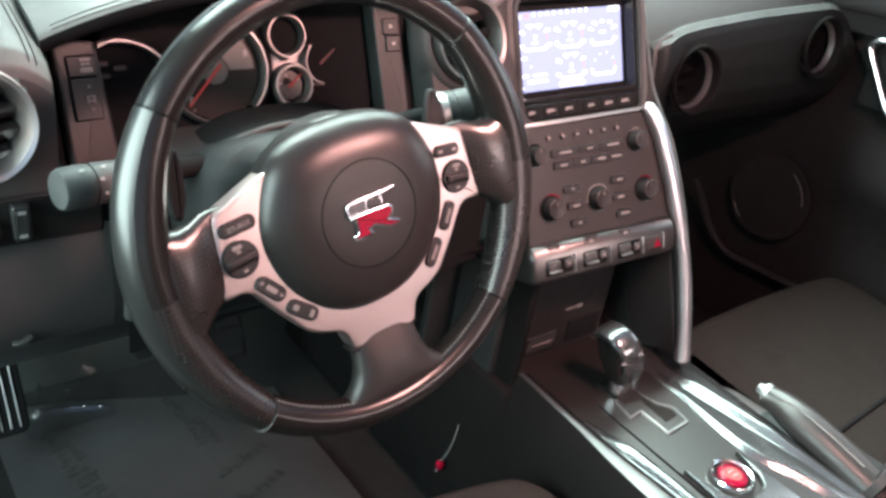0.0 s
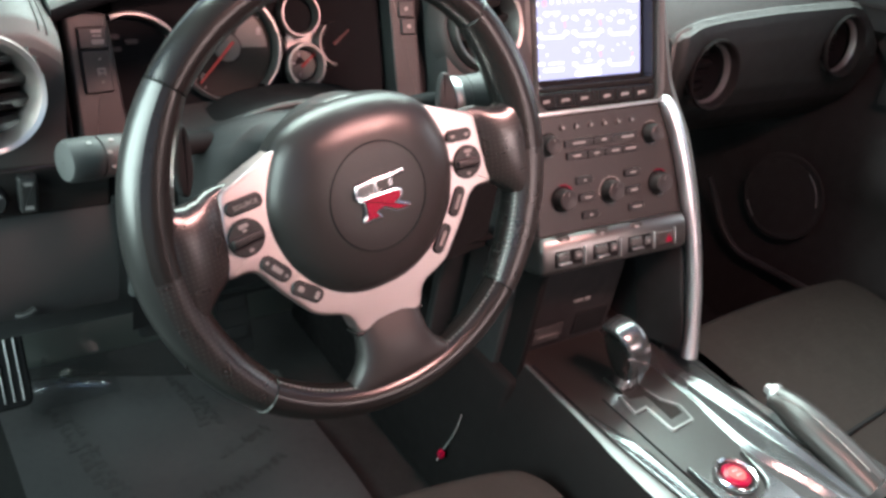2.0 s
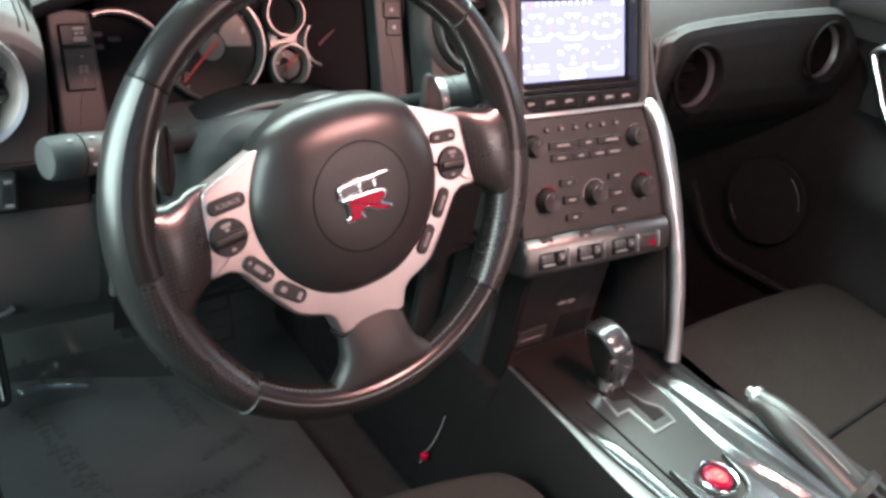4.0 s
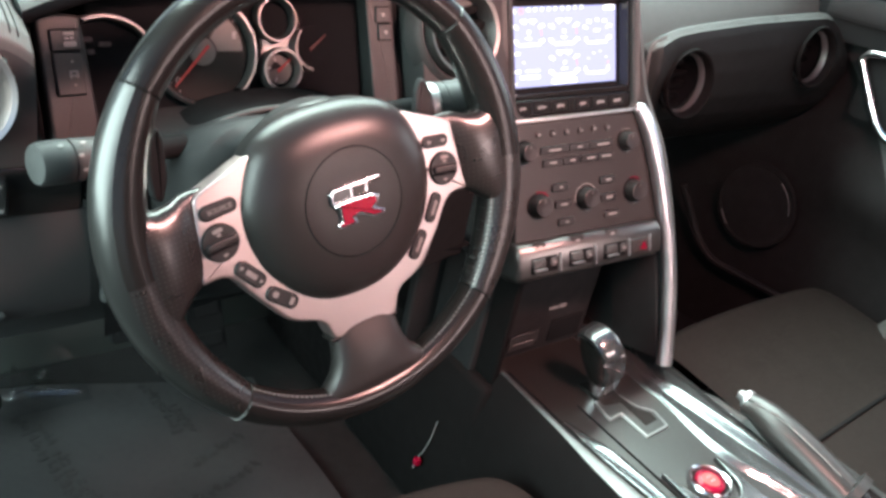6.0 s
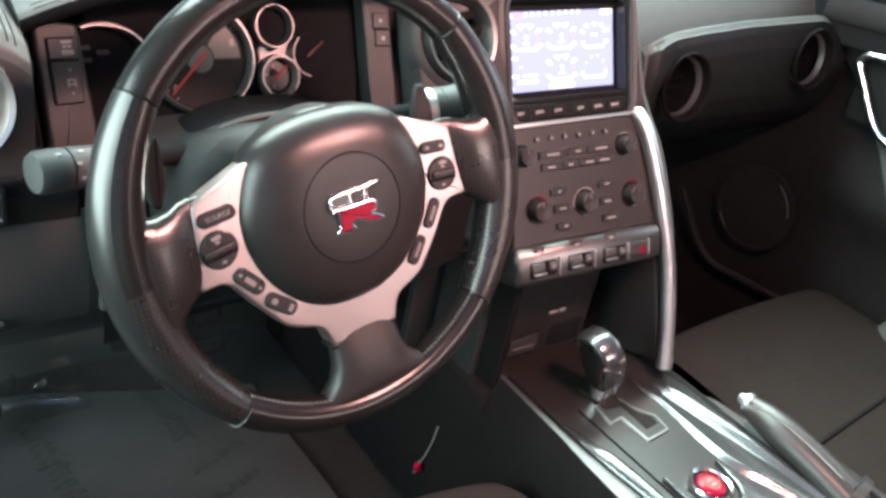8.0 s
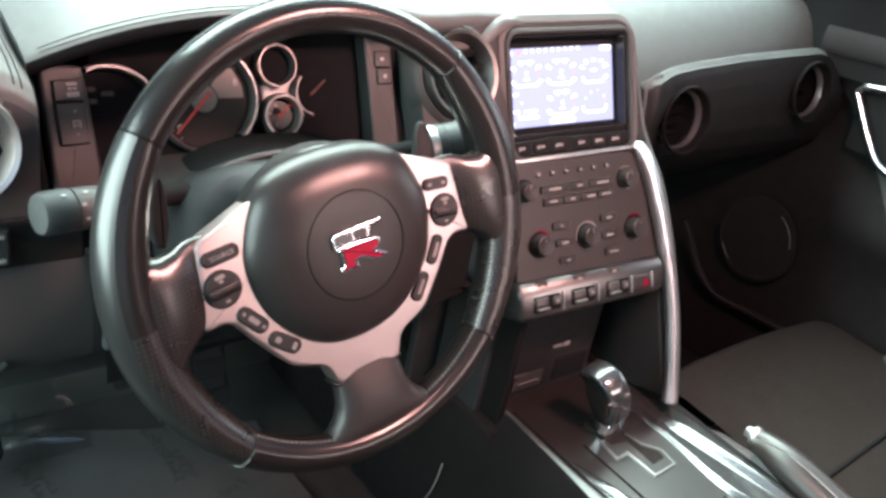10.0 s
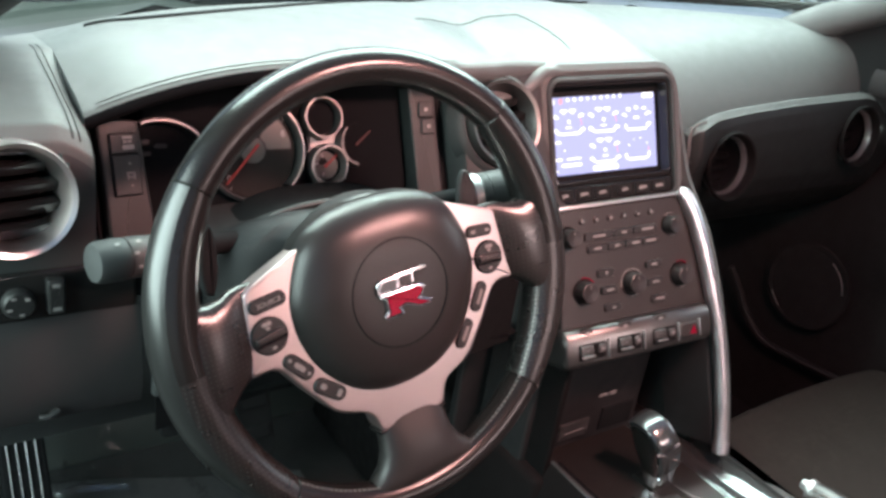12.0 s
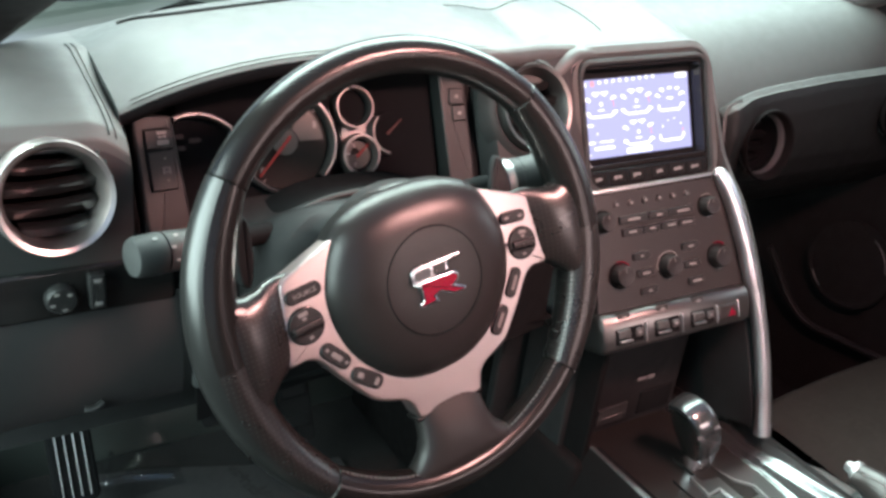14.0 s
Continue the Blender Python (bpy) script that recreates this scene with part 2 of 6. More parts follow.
def area2(points):
    return sum(a[0] * b[1] - b[0] * a[1] for a, b in zip(points, points[1:] + points[:1]))


def slab(outline, z0, z1, bevel=0.002, steps=3, back=False):
    """A plate of any outline, with rounded front edges (and back edges)."""
    pts = [tuple(p) for p in outline]
    if area2(pts) < 0:
        pts = pts[::-1]
    rings = []
    if back:
        for i in range(steps):
            a = (math.pi / 2) * i / steps
            rings.append([(x, y, z0 + bevel * (1 - math.sin(a))) for x, y in inset(pts, bevel * (1 - math.cos(a)))][:])
        rings = [[(x, y, z0 + bevel * (1 - math.cos(math.pi / 2 * i / steps))) for x, y in
                  inset(pts, bevel * (1 - math.sin(math.pi / 2 * i / steps)))] for i in range(steps)]
    else:
        rings.append([(x, y, z0) for x, y in pts])
    for i in range(steps + 1):
        a = (math.pi / 2) * i / steps
        rings.append([(x, y, z1 - bevel * (1 - math.sin(a))) for x, y in inset(pts, bevel * (1 - math.cos(a)))])
    rings.append([(x, y, z1) for x, y in inset(pts, bevel * 1.2)])
    return bridge(bmesh.new(), rings, True, (True, True))


def rounded(w, h, r, seg=5, cx=0.0, cy=0.0):
    """Outline of a rounded rectangle."""
    pts = []
    for sx, sy, a0 in ((1, 1, 0), (-1, 1, 90), (-1, -1, 180), (1, -1, 270)):
        for i in range(seg + 1):
            a = radians(a0 + 90 * i / seg)
            pts.append((cx + sx * (w / 2 - r) + r * math.cos(a), cy + sy * (h / 2 - r) + r * math.sin(a)))
    return pts


def soften(points, r, seg=4):
    """Rounds the corners of an outline."""
    out = []
    k = len(points)
    for i in range(k):
        a, b, c = Vector(points[i - 1]), Vector(points[i]), Vector(points[(i + 1) % k])
        rr = min(r, 0.45 * (a - b).length, 0.45 * (c - b).length)
        p, q = b + (a - b).normalized() * rr, b + (c - b).normalized() * rr
        for j in range(seg + 1):
            t = j / seg
            out.append(tuple(p * (1 - t) ** 2 + b * 2 * t * (1 - t) + q * t * t))
    return out


def circle(r, k=40, cx=0.0, cy=0.0):
    return [(cx + r * math.cos(2 * math.pi * i / k), cy + r * math.sin(2 * math.pi * i / k)) for i in range(k)]


def lathe(profile, k=48, caps=(False, False)):
    """Turns (radius, height) pairs round z."""
    rings = [[(r * math.cos(2 * math.pi * i / k), r * math.sin(2 * math.pi * i / k), z) for i in range(k)] for r, z in profile]
    return bridge(bmesh.new(), rings, True, caps)


def smooth_path(points, per=8):
    """A smooth curve through a few points."""
    pts = [Vector(p) for p in points]
    ext = [pts[0] * 2 - pts[1]] + pts + [pts[-1] * 2 - pts[-2]]
    out = []
    for i in range(1, len(ext) - 2):
        a, b, c, d = ext[i - 1:i + 3]
        for j in range(per):
            t = j / per
            out.append(0.5 * ((2 * b) + (c - a) * t + (2 * a - 5 * b + 4 * c - d) * t * t + (3 * b - a - 3 * c + d) * t ** 3))
    out.append(pts[-1])
    return out


def sweep(points, w, h, k=12, up=(0, 0, 1), taper=None, power=1.0):
    """A rod of elliptic section along a path; w across, h along 'up'."""
    pts = [Vector(p) for p in points]
    rings = []
    for i, p in enumerate(pts):
        t = (pts[min(i + 1, len(pts) - 1)] - pts[max(i - 1, 0)]).normalized()
        side = t.cross(Vector(up)).normalized()
        top = side.cross(t).normalized()
        s = taper(i / (len(pts) - 1)) if taper else 1.0
        ring = []
        for j in range(k):
            a = 2 * math.pi * j / k
            ca, sa = math.cos(a), math.sin(a)
            ca = math.copysign(abs(ca) ** power, ca)
            sa = math.copysign(abs(sa) ** power, sa)
            ring.append(p + side * (w / 2 * s * ca) + top * (h / 2 * s * sa))
        rings.append(ring)
    return bridge(bmesh.new(), rings, True, (True, True))


def sheet(f, us, vs):
    """A grid of points f(u, v)."""
    bm = bmesh.new()
    return bridge(bm, [[f(u, v) for u in us] for v in vs], False)


def steps(a, b, k):
    return [a + (b - a) * i / k for i in range(k + 1)]


def block(x0, x1, y0, y1, z0, z1, bevel=0.004):
    """A box with rounded edges, by its limits."""
    bm = bmesh.new()
    bmesh.ops.create_cube(bm, size=1.0)
    for v in bm.verts:
        v.co = ((x0 + x1) / 2 + v.co.x * (x1 - x0), (y0 + y1) / 2 + v.co.y * (y1 - y0), (z0 + z1) / 2 + v.co.z * (z1 - z0))
    if bevel:
        bmesh.ops.bevel(bm, geom=bm.edges[:], offset=bevel, segments=3, affect="EDGES", profile=0.5)
    return bm


def ease(t):
    t = max(0.0, min(1.0, t))
    return t * t * (3 - 2 * t)


def frame_of(origin, right, up):
    """A pose with its x along right, y along up, z towards the viewer."""
    r, u = Vector(right).normalized(), Vector(up).normalized()
    n = r.cross(u)
    m = Matrix((r, u, n)).transposed().to_4x4()
    m.translation = origin
    return m

# ---- setting: shell of the car ----
def ws_y(x):
    return 0.52 - 0.45 * (x - 0.42) ** 2


def ws_z(x):
    return 0.73 + 0.045 * (x + 0.2)


ground = part("ground", sheet(lambda u, v: (u, v, -0.28), steps(-60, 60, 12), steps(-60, 60, 12)), ASPHALT)
tagged(ground, "grey asphalt ground around the car", "ground", kind="structure")

floor = part("floor", sheet(lambda u, v: (u, v, 0.0 if v < 0.62 else (v - 0.62) * 0.85), steps(-0.36, 1.22, 10), steps(-1.2, 1.0, 22)), CARPET)
tagged(floor, "black carpeted car floor and toe board", "floor", kind="structure")

sill = part("sill", block(-0.43, -0.34, -1.2, 0.8, -0.12, 0.16, 0.02), PLASTIC)
tagged(sill, "black plastic door sill", "sill", kind="structure")


def pillar(name, line, w, d, mat, label):
    pts = smooth_path(line, 10)
    ob = part(name, sweep(pts, w, d, 16, up=(0, 0.5, 1), power=0.7), mat)
    return tagged(ob, label, "pillar", kind="structure")


# Driver's pillar near-black, passenger's grey: their shade and light sit in the colour.
pillar("pillar_driver", ((-0.36, 0.45, 0.650), (-0.290, 0.37, 0.728), (-0.265, 0.33, 0.760), (-0.239, 0.27, 0.798), (-0.219, 0.20, 0.834), (-0.200, 0.05, 0.905), (-0.15, -0.40, 1.15)), 0.096, 0.056, FLANK, "dark windscreen pillar trim on the driver's side")
pillar("pillar_passenger", ((0.945, 0.49, 0.650), (1.000, 0.40, 0.740), (1.036, 0.335, 0.789), (1.068, 0.22, 0.853), (1.065, 0.0, 0.970), (0.95, -0.42, 1.15)), 0.085, 0.060, PILLAR_TRIM, "dark windscreen pillar trim on the passenger's side")

roof = part("ceiling", sheet(lambda u, v: (u, v, 1.20 - 0.10 * ((u - 0.41) / 0.6) ** 2 - 0.05 * ((v + 0.8) / 0.7) ** 2),
                             steps(-0.19, 1.01, 12), steps(-1.6, -0.36, 12)), HEADLINER)
tagged(roof, "dark cloth headliner of the car", "headliner", kind="structure")


def glass_point(u, v):
    """u across, v from the base to the roof."""
    x0, x1 = u, 0.41 + (u - 0.41) * 0.80
    y0, z0 = ws_y(u) + 0.015, ws_z(u) + 0.004
    y1, z1 = -0.34 - 0.10 * ((u - 0.41) / 0.7) ** 2, 1.19 - 0.08 * ((u - 0.41) / 0.7) ** 2
    bow = 0.05 * math.sin(math.pi * v)
    return (x0 + (x1 - x0) * v, y0 + (y1 - y0) * v + bow, z0 + (z1 - z0) * v + bow)


windscreen = part("windscreen", sheet(glass_point, steps(-0.34, 1.16, 16), steps(0, 1, 10)), GLASS)
windscreen.visible_shadow = False
tagged(windscreen, "clear greenish curved windscreen", "windscreen", kind="structure")

rear = part("wall_rear", block(-0.36, 1.18, -1.62, -1.56, 0.0, 0.78, 0.02), HEADLINER)
tagged(rear, "dark rear bulkhead of the cabin", "bulkhead", kind="structure")

# bonnet and scuttle outside the glass
bonnet = thing("bonnet", "silver grey painted bonnet with black scuttle grille", "bonnet")
part("scuttle", sheet(lambda u, v: (u, ws_y(u) + 0.02 + 0.12 * v, ws_z(u) - 0.03 - 0.01 * v), steps(-0.36, 1.18, 24), steps(0, 1, 3)), RUBBER, bonnet, "black scuttle grille")
part("panel", sheet(lambda u, v: (u, ws_y(u) + 0.135 + v, ws_z(u) - 0.035 + 0.03 * math.sin(2.6 * v) - 0.12 * v * v + 0.018 * math.exp(-((abs(u - 0.41) - 0.42) / 0.05) ** 2)),
                    steps(-0.42, 1.24, 40), steps(0, 1.1, 16)), PAINT, bonnet)
nose_line = [(-0.44, 0.62), (1.26, 0.62), (1.26, 1.30), (1.10, 1.66), (0.80, 1.82), (0.02, 1.82), (-0.28, 1.66), (-0.44, 1.30)]
part("nose", slab(soften(nose_line, 0.12), -0.14, 0.50, 0.10, 5), PAINT, bonnet)
for x in (-0.36, 1.18):
    tyre = part("wheel", lathe([(0.20, -0.11), (0.31, -0.11), (0.335, -0.08), (0.335, 0.08), (0.31, 0.11), (0.20, 0.11)], 36), RUBBER, bonnet, m=Matrix.Translation((x, 1.15, 0.055)) @ Matrix.Rotation(radians(90), 4, "Y"))
    part("rim", lathe([(0.21, -0.09), (0.21, 0.09), (0.19, 0.06), (0.05, 0.05), (0.0004, 0.06)], 36), SATIN, tyre)
for x, y0, ang in ((-0.05, 0.0, 8), (0.62, 0.0, 5)):
    a = Vector((x, ws_y(x) + 0.05, ws_z(x) + 0.005))
    b = Vector((x + 0.52, ws_y(x + 0.52) + 0.035, ws_z(x + 0.52) + 0.02))
    wiper = thing("wiper", "black wiper arm with blade at the foot of the windscreen", "wiper", group="windscreen wipers")
    part("arm", sweep([a.lerp(b, t) + Vector((0, 0.02 * math.sin(3.1 * t), 0.008)) for t in steps(0, 1, 10)], 0.014, 0.008, 8), RUBBER, wiper)
    part("blade", sweep([a.lerp(b, t) + Vector((0, 0.035, 0.0)) for t in steps(0.1, 1, 10)], 0.010, 0.014, 8), RUBBER, wiper)

# another car standing beyond the bonnet
parked = thing("parked_car", "dark grey parked car with a round chrome-ringed headlamp", "car", Matrix.Translation((2.11, 1.96, -0.28)) @ Matrix.Rotation(radians(-55), 4, "Z"))
nose = [(-0.9, 0.02), (-0.9, 0.62), (-0.84, 0.80), (-0.60, 0.93), (0.60, 0.93), (0.84, 0.80), (0.9, 0.62), (0.9, 0.02)]
part("body", slab(soften([(x, z + 0.14) for x, z in nose], 0.08), -3.6, 0.0, 0.10, 5), PAINT, parked, m=Matrix.Rotation(radians(90), 4, "X"))
part("cabin", slab(soften([(-0.72, 1.05), (-0.52, 1.44), (0.52, 1.44), (0.72, 1.05)], 0.06), -3.0, -1.3, 0.12, 4), GLOSS_BLACK, parked, "dark glazed cabin", m=Matrix.Rotation(radians(90), 4, "X"))
part("bumper", sweep(smooth_path([(-0.92, 0.25, 0.50), (-0.80, -0.02, 0.50), (0.0, -0.06, 0.50), (0.80, -0.02, 0.50), (0.92, 0.25, 0.50)], 6), 0.10, 0.14, 14), SILVER, parked, "silver bumper")
for x in (-0.62, 0.62):
    lamp = part("headlamp", lathe([(0.12, -0.03), (0.125, 0.02), (0.115, 0.035), (0.10, 0.03), (0.095, 0.0), (0.0004, -0.02)], 36), CHROME, parked, "round chrome-ringed headlamp", m=Matrix.Translation((x, 0.0, 0.94)) @ Matrix.Rotation(radians(90), 4, "X"))
    part("bulb", lathe([(0.03, -0.02), (0.028, 0.02), (0.0004, 0.03)], 20), SATIN, lamp)
for x in (-0.75, 0.75):
    for y in (0.75, 3.1):
        part("wheel", lathe([(0.20, -0.10), (0.31, -0.10), (0.33, -0.07), (0.33, 0.07), (0.31, 0.10), (0.20, 0.10), (0.18, 0.06), (0.0004, 0.05)], 32), RUBBER, parked, m=Matrix.Translation((x * 1.1, y, 0.33)) @ Matrix.Rotation(radians(90 if x > 0 else -90), 4, "Y"))

# ---- dashboard ----
dash = thing("dashboard", "charcoal soft-skinned dashboard with a stitched driver's hood", "dashboard")


def front_y(x):
    """Front edge of the upper pad."""
    y = 0.10 + 0.08 * ease((x + 0.26) / 0.10)
    y = y + 0.06 * ease((x - 0.48) / 0.07)
    return y


def front_z(x):
    z = 0.705 + 0.025 * ease((x + 0.22) / 0.08) + 0.019 * ease((x - 0.24) / 0.05)
    z = z - 0.118 * ease((x - 0.47) / 0.12) + 0.024 * ease((x - 0.70) / 0.35)
    return z


def top_point(u, v):
    v = max(0.0, v)
    y0, z0 = ws_y(u), ws_z(u)
    y1, z1 = front_y(u), front_z(u)
    y = y0 + (y1 - y0) * v
    right = ease((u - 0.46) / 0.16)
    crown = (0.028 - 0.014 * right) * math.sin(math.pi * v)
    shape = v ** 1.6 * (1 - right) + (0.47 * v + 0.53 * v ** 5) * right
    return (u, y, z0 + (z1 - z0) * shape + crown)


def roll_point(u, v):
    """Rounded front edge of the pad."""
    wide = ease((u - 0.268) / 0.03)
    r = 0.012 - 0.004 * wide
    a = radians(95) * v
    y0 = 0.1815 + 0.0008 * wide - 0.0060 * ease((u - 0.38) / 0.08)
    z0 = front_z(min(u, 0.475)) + 0.0008 - 0.0045 * (1 - ease((u - 0.24) / 0.05))
    return (u, y0 - r * math.sin(a), z0 - r * (1 - math.cos(a)))


part("front_roll", sheet(roll_point, steps(0.188, 0.476, 60), steps(0, 1, 20)), DASH, dash)
part("upper_pad", sheet(top_point, steps(0.288, 1.16, 60), steps(0, 1, 28)), DASH, dash)


def hood_z(x):
    return 0.757 - 0.040 * max(0.0, (0.04 - x) / 0.22) ** 2.4 - 0.004 * max(0.0, (x - 0.12) / 0.18) ** 2


HOOD_Y = 0.155


def hood_y(x):
    return HOOD_Y + 0.018 * ease((x - 0.15) / 0.10) + 0.008 * ease((x - 0.205) / 0.08)


def hood_ring(x):
    """Section of the hood: underside, rolled lip, then the top back to the glass."""
    end = 1 - min(1.0, (x + 0.182) / 0.055)
    z, y = hood_z(x), hood_y(x)
    r = 0.008 + 0.004 * ease((x - 0.12) / 0.10)
    far_y, far_z = ws_y(x), ws_z(x)
    pts = [(x, y + 0.10, z - 1.9 * r), (x, y + 0.03, z - 1.9 * r)]
    pts += [(x, y + r - r * math.cos(radians(q)), z - r + r * math.sin(radians(q))) for q in steps(-65, 84, 9)]
    for t in steps(0.10, 1, 14):
        yy = y + 0.008 + (far_y - y - 0.008) * t
        zz = z + 0.002 + (far_z - z) * t + 0.022 * math.sin(math.pi * t)
        edge = 0.737 + (far_z - 0.737) * ease((yy - 0.26) / 0.08) - 0.014 * ease((0.265 - yy) / 0.09)
        zz += (edge - zz) * end ** 2
        v = (yy - ws_y(x)) / (front_y(x) - ws_y(x))
        flow = ease((x - 0.18) / 0.10)
        pts.append((x, yy, zz + (top_point(x, min(1.0, v))[2] - 0.0015 * ease((x - 0.290) / 0.012) - zz) * flow))
    return pts


def skin_z(x, y):
    """Height of the dashboard's top."""
    z = top_point(x, (y - ws_y(x)) / (front_y(x) - ws_y(x)))[2]
    if x < 0.29:
        ring = hood_ring(x)[-19:]
        for a, b in zip(ring, ring[1:]):
            if a[1] <= y <= b[1]:
                z = a[2] + (b[2] - a[2]) * (y - a[1]) / (b[1] - a[1])
    return z


bm = bmesh.new()
xs = steps(-0.182, 0.292, 60)
bridge(bm, [hood_ring(x)[8:] for x in xs], False)
bridge(bm, [hood_ring(x)[3:9] for x in xs if x > 0.13], False)
left_wall = hood_ring(xs[0])
vs = [bm.verts.new(p) for p in left_wall] + [bm.verts.new((p[0] + 0.002, p[1], p[2] - 0.09)) for p in left_wall]
k = len(left_wall)
for i in range(0, k - 1):
    bm.faces.new((vs[i], vs[i + 1], vs[k + i + 1], vs[k + i]))
part("driver_hood", bm, DASH, dash)
# Underside of the hood skin, shade painted in as near-black.
part("hood_underside", bridge(bmesh.new(), [hood_ring(x)[:9] for x in xs if x < 0.142], False), VOID, dash, "underside of the hood with its shade painted black")
for back in (0.0045, 0.0095):
    line = [(x, hood_y(x) + back, skin_z(x, hood_y(x) + back) + 0.0003) for x in steps(-0.172, 0.16, 60)]
    part("stitching", sweep(line, 0.0010, 0.0008, 6), TRIM_DARK, dash, "fine stitched seam")


# driver's side pad round the outer vent
def side_ring(x):
    t = (x + 0.36) / 0.185
    drop = 0.012 * (1 - ease(t * 3)) + 0.024 * max(0.0, (t - 0.80) / 0.20) ** 2
    return [(x, 0.150, 0.560), (x, 0.132, 0.600), (x, 0.126, 0.640), (x, 0.124, 0.690 - drop), (x, 0.127, 0.706 - drop), (x, 0.136, 0.716 - drop),
            (x, 0.155, 0.723 - drop), (x, 0.20, 0.732 - drop), (x, 0.265, 0.738), (x, ws_y(x), ws_z(x))]


def fine(ring, k=6):
    """A profile with more points between its corners."""
    out = []
    for a, b in zip(ring, ring[1:]):
        out += [tuple(Vector(a).lerp(Vector(b), i / k)) for i in range(k)]
    return out + [ring[-1]]


def cut_round(bm, centres, r):
    """Opens round holes in a pad, seen from the seats."""
    gone = [f for f in bm.faces if any(math.hypot(f.calc_center_median().x - x, f.calc_center_median().z - z) < r and f.calc_center_median().y < 0.24 for x, z in centres)]
    bmesh.ops.delete(bm, geom=gone, context="FACES")
    return bm


part("side_pad", bridge(bmesh.new(), [fine(side_ring(x))[21:] for x in steps(-0.36, -0.182, 40)], False), DASH, dash)
part("vent_panel", cut_round(bridge(bmesh.new(), [fine(side_ring(x))[:22] for x in steps(-0.36, -0.182, 40)], False), ((-0.236, 0.6685),), 0.0405), TRIM_DARK, dash, "dark panel round the outer vent")

# wall behind the instruments and under the hood, its shade put into near-black
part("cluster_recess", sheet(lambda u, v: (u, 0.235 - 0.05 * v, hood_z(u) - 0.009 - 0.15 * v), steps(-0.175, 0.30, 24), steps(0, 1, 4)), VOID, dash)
part("recess_floor", sheet(lambda u, v: (u, 0.185 - 0.07 * v, 0.612 - 0.02 * v), steps(-0.125, 0.20, 6), steps(0, 1, 6)), FLANK, dash)

# lower panels on the driver's side
part("switch_panel", block(-0.36, -0.150, 0.128, 0.20, 0.562, 0.604, 0.004), GLOSS_BLACK, dash, "black switch panel")
part("knee_panel", bridge(bmesh.new(), [[(x, 0.122 + 0.02 * ((z - 0.50) / 0.06) ** 2 * (1 if z < 0.5 else 0.35), z) for z in (0.470, 0.475, 0.485, 0.505, 0.53, 0.556, 0.563)] for x in steps(-0.36, -0.148, 10)], False), KNEE_GREY, dash, "dark grey knee panel")
part("knee_edge", sweep(smooth_path([(-0.139, 0.121, 0.598), (-0.138, 0.116, 0.555), (-0.137, 0.114, 0.51), (-0.136, 0.119, 0.480)], 6), 0.011, 0.012, 12, up=(0, 1, 0)), TRIM_DARK, dash)
# Sheets below the dash kept near-black in place of footwell shade.
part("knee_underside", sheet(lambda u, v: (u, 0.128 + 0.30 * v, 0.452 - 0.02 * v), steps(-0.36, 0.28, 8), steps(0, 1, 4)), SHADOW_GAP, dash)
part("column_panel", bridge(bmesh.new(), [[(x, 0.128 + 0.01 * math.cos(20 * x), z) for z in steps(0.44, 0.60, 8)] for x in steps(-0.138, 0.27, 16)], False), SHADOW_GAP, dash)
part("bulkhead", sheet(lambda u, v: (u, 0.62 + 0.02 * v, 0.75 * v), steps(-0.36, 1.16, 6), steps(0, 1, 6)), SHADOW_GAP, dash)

# passenger's pad
PAD_CREST = ((0.583, 0.590, 0.605, 0.623, 0.686, 0.800, 0.930, 0.990, 1.020, 1.050, 1.080, 1.110), (0.654, 0.6665, 0.6725, 0.6765, 0.6850, 0.6950, 0.7015, 0.7040, 0.7000, 0.6850, 0.6640, 0.6420))


def pass_ring(x):
    t = (x - 0.583) / 0.527
    top = float(np.interp(x, *PAD_CREST))
    y = 0.185 + 0.012 * ease(t * 8) + 0.014 * (1 - min(1.0, t / 0.03)) ** 2
    return [(x, y + 0.070, top - 0.055), (x, y + 0.045, top - 0.028), (x, y + 0.028, top - 0.010), (x, y + 0.014, top), (x, y + 0.003, top - 0.006), (x, y, top - 0.016), (x, y - 0.004, top - 0.04),
            (x, y - 0.004, 0.62), (x, y + 0.002, 0.58), (x, y + 0.016, 0.545), (x, y + 0.045, 0.51), (x, y + 0.09, 0.47), (x, y + 0.17, 0.43), (x, y + 0.30, 0.40)]


part("passenger_pad", cut_round(bridge(bmesh.new(), [fine(pass_ring(x)) for x in [0.583 + 0.527 * q ** 1.3 for q in steps(0, 1, 120)]], False), ((0.668, 0.611), (0.980, 0.641)), 0.0425), PAD_LEATHER, dash, "black leather passenger's pad with stitched crest")
end_ring = fine(pass_ring(0.583))
part("pad_end", bridge(bmesh.new(), [[(x, y, z) for x, y, z in end_ring], [(x + 0.004, y + 0.03, z - 0.004) for x, y, z in end_ring], [(x + 0.010, y + 0.10, z - 0.02) for x, y, z in end_ring]], False), PAD_LEATHER, dash)
# Lighter skin along the crest stands in for the light it catches.
part("crest", bridge(bmesh.new(), [[(p[0], p[1] - 0.0004, p[2] + 0.0006) for p in pass_ring(x)[3:5]] for x in [0.5835 + 0.43 * q ** 1.4 for q in steps(0, 1, 100)]], False), DASH, dash, "stitched crest with its highlight put in as grey")
part("crest_end", sweep(smooth_path([(0.606, 0.1975, 0.6710), (0.593, 0.1990, 0.6655), (0.5855, 0.2000, 0.654), (0.5830, 0.1960, 0.637), (0.5835, 0.1915, 0.610)], 6), 0.009, 0.003, 10, up=(-0.3, -1, 0.3), taper=lambda t: 1 - 0.5 * t), DASH, dash, "stitched crest with its highlight put in as grey")
